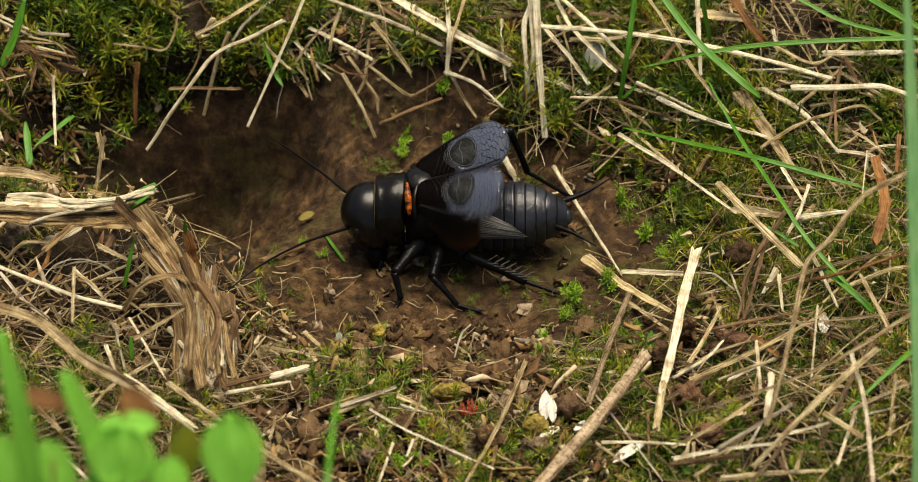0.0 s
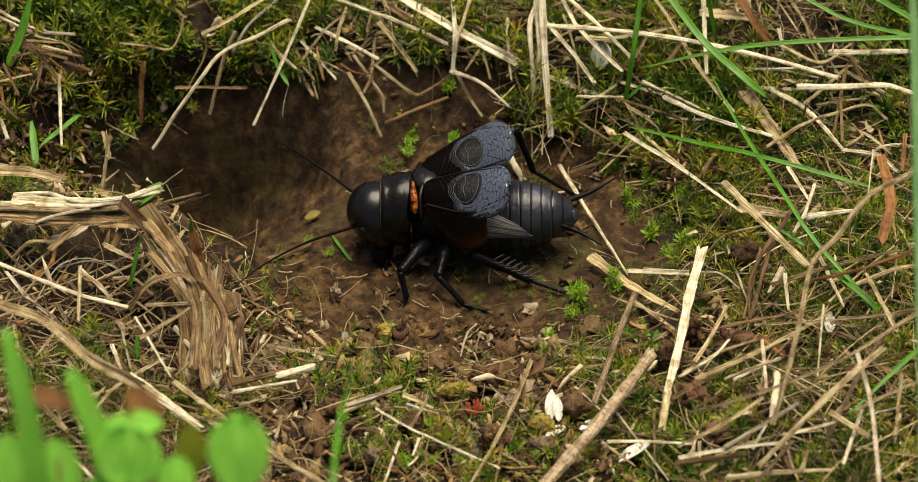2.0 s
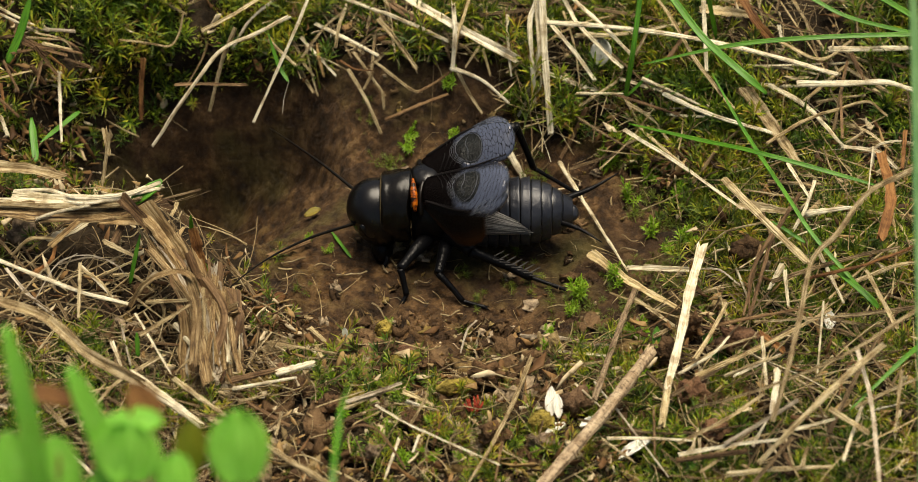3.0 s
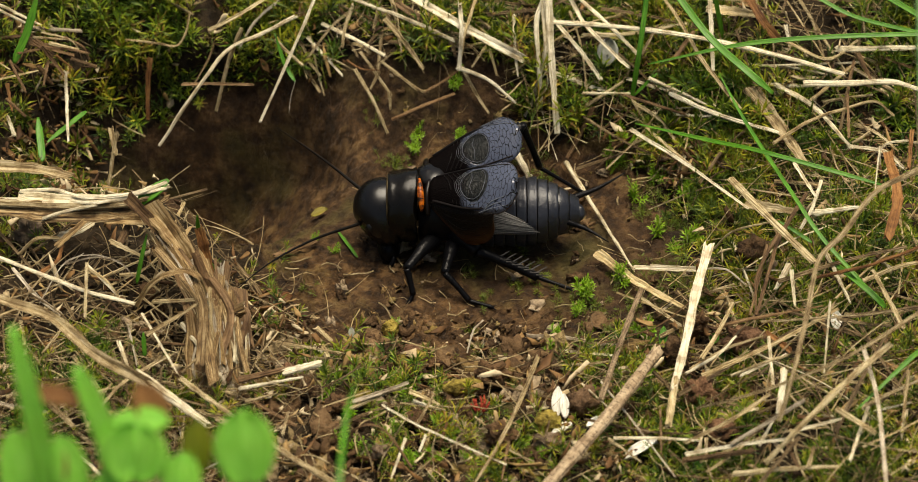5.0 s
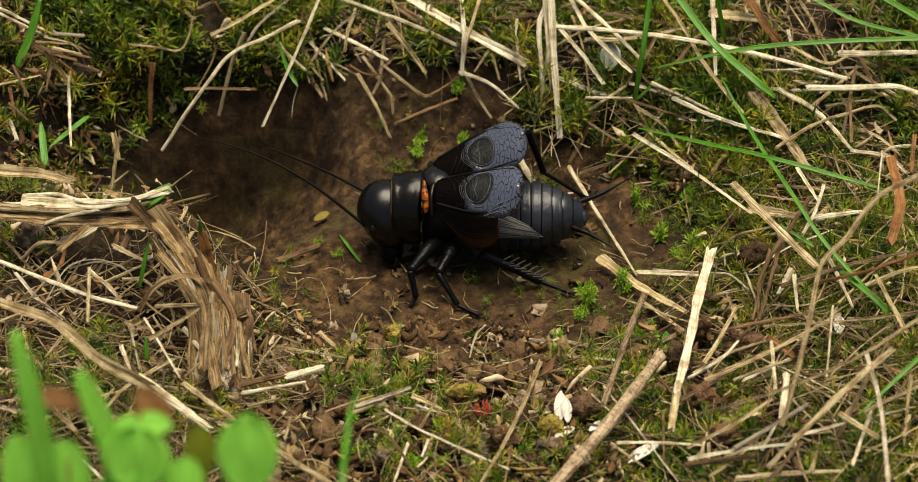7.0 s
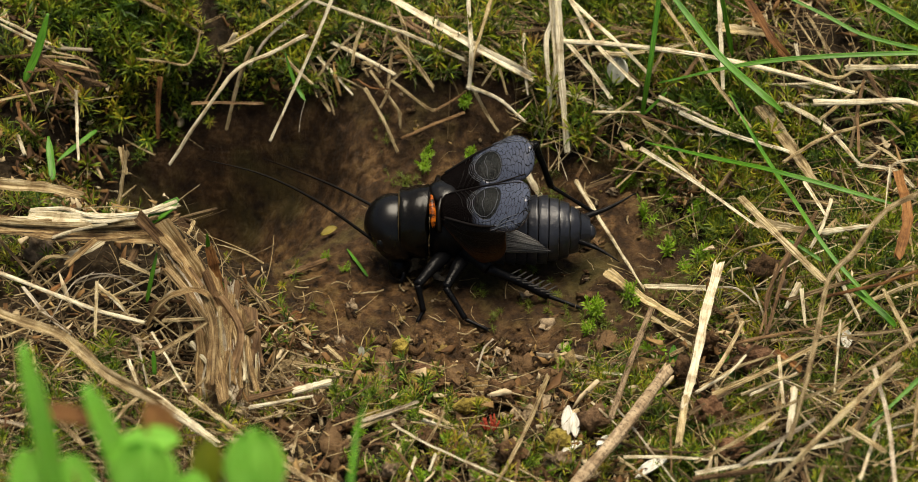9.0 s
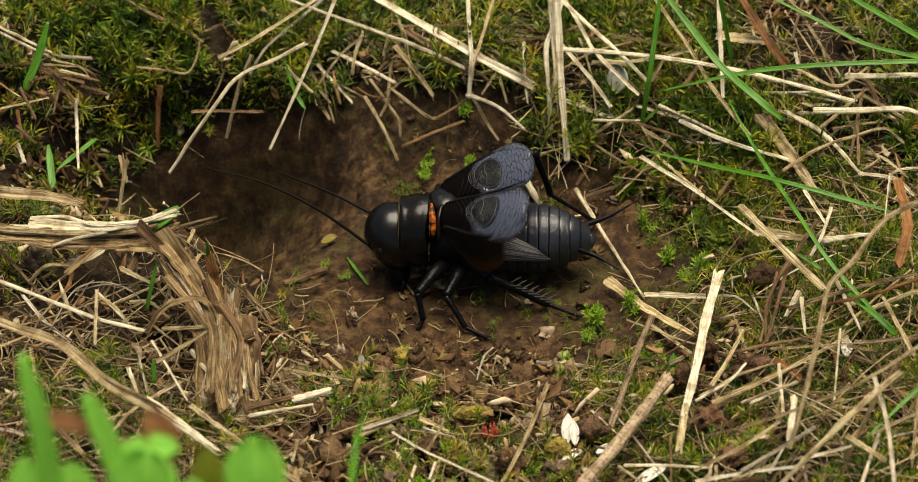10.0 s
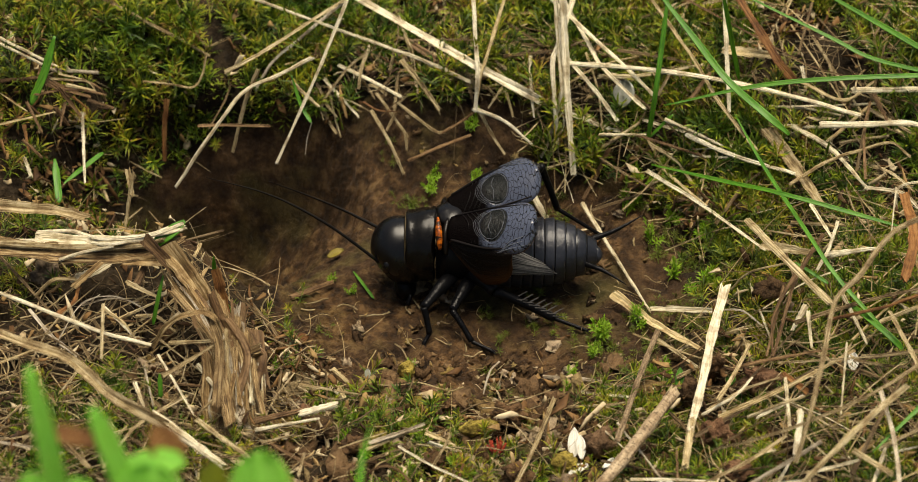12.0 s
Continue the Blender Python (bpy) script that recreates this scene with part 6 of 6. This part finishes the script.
def build_leg(hip, knee, heel, toe, thick, spines=0):
    """Femur, with the shin and the foot under it. Turns about the hip."""
    hip, knee, heel, toe = map(Vector, (hip, knee, heel, toe))
    mid = hip.lerp(knee, 0.4) + Vector((0, 0, 0.25))
    v, f, _ = limb((hip, mid, knee), (thick * 0.8, thick, thick * 0.9, thick * 0.65, thick * 0.6), 12, 16)
    leg = part("leg", mesh("leg", v, f, LIMB), cricket)
    shin = part("shin", mesh("shin", *limb((knee, knee.lerp(heel, 0.5) + Vector((0, 0, 0.12)), heel), (thick * 0.5, thick * 0.42, thick * 0.38, thick * 0.42), 9, 12)[:2], LIMB), leg)
    a, b = heel.lerp(toe, 0.4), heel.lerp(toe, 0.85)
    pieces = [shin, part("foot", mesh("foot", *limb((heel, a, b, toe), (0.24, 0.2, 0.22, 0.13), 8, 12)[:2], LIMB), leg)]
    for s in (-1, 1):
        pieces.append(part("claw", mesh("claw", *limb((b, toe + Vector((0.25, s * 0.3, -0.02))), (0.12, 0.03), 5, 4)[:2], LIMB), leg))
        for k in range(spines):
            c = knee.lerp(heel, 0.30 + 0.62 * k / max(1, spines - 1))
            tip = c + (heel - knee).normalized() * 1.2 + Vector((0.35, 0.8 * s, 1.3 if s < 0 else 1.0))
            pieces.append(part("spine", mesh("spine", *limb((c, tip), (0.1, 0.03), 5, 3)[:2], RIB), leg))
    moved(leg, hip)
    for ob in pieces:
        ob.data.transform(Matrix.Translation(-hip * MM))
    return leg


build_leg((-2.9, -3.2, 3.2), (-5.8, -8.0, 3.2), (-5.2, -9.2, 0.9), (-5.8, -10.1, 0.15), 0.78)
stepping_leg = build_leg((-1.1, -3.4, 3.0), (-2.1, -8.0, 2.6), (0.3, -9.8, 0.6), (2.7, -10.3, 0.15), 0.75)
build_leg((-1.2, -3.2, 3.8), (1.1, -5.8, 3.5), (7.0, -6.7, 0.9), (10.4, -7.8, 0.25), 1.1, 7)
build_leg((1.0, 1.6, 4.2), (5.5, 5.6, 10.2), (7.4, 5.2, 4.9), (12.0, 4.5, 2.0), 0.9, 0)
build_leg((-2.9, 1.2, 3.2), (-4.6, 5.0, 3.4), (-4.4, 6.4, 1.2), (-5.0, 7.2, 0.6), 0.75)
build_leg((-1.1, 1.4, 3.0), (-0.6, 5.4, 3.0), (1.0, 6.8, 1.2), (2.6, 7.4, 0.8), 0.75)


def build_wing(side):
    """A raised fore wing: the flat field above and the side field folded down along its outer edge. side: -1 near, 1 far."""
    long_, cols, down, rows = (9.35 if side < 0 else 9.7), 14, 7, 26

    def spot(s, u):
        w = (2.5 + 3.2 * min(1.0, s / 0.8) ** 0.85) * max(0.03, 1 - max(0, (s - 0.72) / 0.28) ** 2.8) ** 0.5
        x = long_ * s
        if u <= 1:
            q = u * 2 - 1
            return Vector((x, side * (q * 0.5 * w), 1.1 * (1 - q * q) * (0.3 + s * (1 - 0.5 * s)) - 0.25 * max(0, q)))
        d = (u - 1) * (4.1 if side < 0 else 3.7) * float(ss(-0.1, 0.3, s)) * max(0.0004, 1 - max(0, (s - 0.22) / (0.52 if side < 0 else 0.75)) ** 2.0) ** 0.5
        edge = spot(s, 1.0)
        return edge + Vector((0.12 * d + (0.15 if side < 0 else -0.25) * d * s * s, side * (0.62 if side < 0 else 0.35) * d ** 0.85, -d))
    us = [k / cols for k in range(cols + 1)]
    vs = [1 + k / down for k in range(down + 1)]

    def sheet(us):
        v, f, uv = [], [], []
        for i in range(rows + 1):
            for u in us:
                v.append(spot(i / rows, u))
                p = v[-1]
                uv.append((p.x, side * p.y) if u <= 1 else (p.x, u * 5))
        m = len(us)
        for i in range(rows):
            for k in range(m - 1):
                a = i * m + k
                q = (a, a + m, a + m + 1, a + 1)
                f.append(q if side > 0 else q[::-1])
        return v, f, uv
    v, f, uv = sheet(us)
    wing = part("forewing", mesh("forewing", v, f, WING, uv), cricket, "raised dark veined forewing")
    v, f, uv = sheet(vs)
    fold = part("side_field", mesh("side_field", v, f, SIDE, uv), wing, "dark brown folded wing side")
    for ob in (wing, fold):
        thick = ob.modifiers.new("thickness", "SOLIDIFY")
        thick.thickness, thick.offset = 0.00014, -1

    def vein(name, points, r):
        path = [spot(s, u) + (Vector((0, side * 0.06, 0)) if u > 1.02 else Vector((0, 0, 0.05))) for s, u in points]
        v, f, _ = limb(path, (r, r * 0.9, r * 0.6), 6, 14)
        return part(name, mesh("vein", v, f, VEIN), wing)
    for k in range(4):
        vein("vein", [(0.14 + 0.05 * k, 0.10), (0.24 + 0.06 * k, 0.45), (0.30 + 0.04 * k, 0.95)], 0.06)
    vein("vein", [(0.05, 0.97), (0.5, 0.99), (0.93, 0.97)], 0.15)
    vein("vein", [(0.05, 0.06), (0.45, 0.03), (0.85, 0.05)], 0.12)
    ringp = [(0.515 + 0.145 * math.cos(a), 0.47 + 0.35 * math.sin(a)) for a in [k * math.pi / 5 for k in range(11)]]
    vein("mirror_rim", ringp, 0.035).data.materials[0] = PALE_VEIN
    for k in range(3):
        arc = [(0.515 - (0.165 + 0.02 * k) * math.cos(a), 0.47 + (0.37 + 0.03 * k) * math.sin(a)) for a in (-0.9, -0.45, 0.0, 0.45, 0.9)]
        vein("vein", arc, 0.022).data.materials[0] = PALE_VEIN
    vein("vein", [(0.47, 0.2), (0.50, 0.4), (0.49, 0.55), (0.53, 0.72)], 0.028).data.materials[0] = PALE_VEIN
    for k in range(4):
        vein("vein", [(0.14 + 0.52 * j / 6, 1.12 + 0.2 * k + 0.03 * math.sin(3.0 * k + j)) for j in range(7)], 0.03)
    for k in range(3):
        vein("vein", [(0.60 + 0.02 * k, 1.03), (0.74, 0.94 - 0.05 * k), (0.9, 0.93 - 0.08 * k)], 0.05).data.materials[0] = PALE_VEIN
    path = [Vector((-0.45, side * (q - 0.2) * 2.2, -0.25 - 0.9 * max(0, q) ** 2)) for q in (-0.3, 0.1, 0.5, 0.9, 1.2)]
    v, f, _ = limb(path, (0.2, 0.35, 0.4, 0.2), 9, 12)
    part("wing_root", mesh("wing_root", v, f, SIDE), wing)
    return wing


NEAR_HINGE, FAR_HINGE = Vector((-3.5, -2.3, 8.6)), Vector((-3.5, 0.9, 8.5))
near_wing, far_wing = build_wing(-1), build_wing(1)


def near_pose(o):
    return Matrix.Translation(NEAR_HINGE * MM) @ pose(0, 0, 0, 0, 0, -18.5 - 13 * max(o, -0.5)) @ pose(0, 0, 0, 0, -17 - 3 * max(o, 0) + 20 * min(o, 0), 0) @ pose(0, 0, 0, 22 + 6 * o)


def far_pose(o):
    return Matrix.Translation(FAR_HINGE * MM) @ pose(0, 0, 0, 0, 0, 8 + 4 * o) @ pose(0, 0, 0, 0, -22 - 2 * max(o, 0) + 9 * min(o, 0), 0) @ pose(0, 0, 0, 15 - 3 * o)


def build_antenna(points, r):
    v, f, _ = limb(points, (r, r * 0.85, r * 0.65, r * 0.4, r * 0.16), 8, 30)
    return moved(part("antenna", mesh("antenna", v, f, FEELER), cricket, "long thin black antenna"), points[0])


NEAR_ROOT, FAR_ROOT = Vector((-10.4, -2.9, 4.6)), Vector((-10.3, 0.4, 6.0))
near_antenna = build_antenna((NEAR_ROOT, (-15.0, -7.2, 6.2), (-19.3, -11.6, 6.8), (-23.4, -16.4, 6.2)), 0.17)
far_antenna = build_antenna((FAR_ROOT, (-13.4, 3.6, 6.4), (-16.4, 7.2, 6.0), (-19.4, 11.0, 5.2)), 0.17)


def motions():
    # the wings scrape in short chirps, about four a second
    # each scrape: when, and how far open the wings stand then (below nought: drawn up over the back)
    scrapes = {0.0: 0.2, 0.3: -0.5, 0.5: 0.15, 0.8: -0.3, 1.1: -0.35, 1.3: 0.5, 1.8: 0.15, 2.7: 0.25, 3.0: 0.25, 3.3: -0.3, 3.6: 0.2, 3.8: 0.4, 4.1: -0.3,
               4.4: 0.3, 4.6: 0.2, 5.1: -0.4, 5.3: 0.3, 5.6: 0.4, 5.8: 0.3, 6.0: -0.1, 6.3: 0.3, 6.5: 0.2, 6.8: 0.0, 7.4: 0.2, 7.6: -0.3, 7.9: 0.3,
               8.1: 0.0, 8.4: 0.3, 8.6: -0.3, 8.9: 0.3, 9.2: -0.1, 9.5: -0.8, 10.0: 0.2}
    spread = {0: 0.0, 360: 0.0}
    for t in (1.5, 2.1, 7.1, 11.8):
        k = round(t * FPS)
        spread.update({k - 1: 0.9, k: 1.0, k + 1: 0.8})
    for t, o in scrapes.items():
        k = round(t * FPS)
        reach = 0.3 if t in (0.5, 1.8) else 0.55
        spread.update({k - 1: o + reach, k: o, k + 1: o - reach})
    for k in list(spread):
        for j in (k - 1, k + 1):
            spread.setdefault(j, 0.0)
    rows = [(k / FPS, o) for k, o in sorted(spread.items()) if 0 <= k <= 360]
    walk(near_wing, [(t, near_pose(o)) for t, o in rows])
    walk(far_wing, [(t, far_pose(o)) for t, o in rows])

    # it lifts its head a little when it shifts its weight
    tail = Matrix.Translation((0.008, 0, 0))
    walk(cricket, [(t, tail @ pose(0, 0, 0, 0, a, 0) @ tail.inverted()) for t, a in ((0, 0), (5.5, 0.0), (6.1, 1.2), (9, 1.3), (12, 1.4))])
    hip = Matrix.Translation(Vector((-1.1, -3.4, 3.0)) * MM)
    walk(stepping_leg, [(t, hip @ pose(0, 0, 0, 0, 0, a)) for t, a in ((0, 0), (5.75, 0), (5.95, -16), (6.2, -13), (12, -12))])

    # the near antenna swings up from the ground to point into the burrow
    rest = Vector((-13.0, -13.5, 1.6))
    rows = []
    for t, way in ((0, rest), (3.0, (-13.0, -13.2, 1.7)), (5.5, rest), (5.7, (-15, -11, 4)), (5.9, (-17, -5, 4.5)), (6.0, (-16.5, -2.6, 5.0)), (6.2, (-16, 3, 8)), (6.5, (-15.5, 4, 7.4)), (9.0, (-16.2, 2.8, 7.2)), (12, (-16.0, 3.0, 7.3))):
        turn = rest.rotation_difference(Vector(way)).to_matrix().to_4x4()
        rows.append((t, Matrix.Translation(NEAR_ROOT * MM) @ turn))
    walk(near_antenna, rows)
    walk(far_antenna, [(t, Matrix.Translation(FAR_ROOT * MM) @ pose(0, 0, 0, 0, a, b)) for t, a, b in ((0, 0, 0), (1.5, -2, 2), (2.5, 0, 0), (5.5, 1, 0), (5.8, 0, 3), (6.2, -2, 13), (6.5, 0, 14), (9, 1, 15), (12, 0, 15))])


motions()
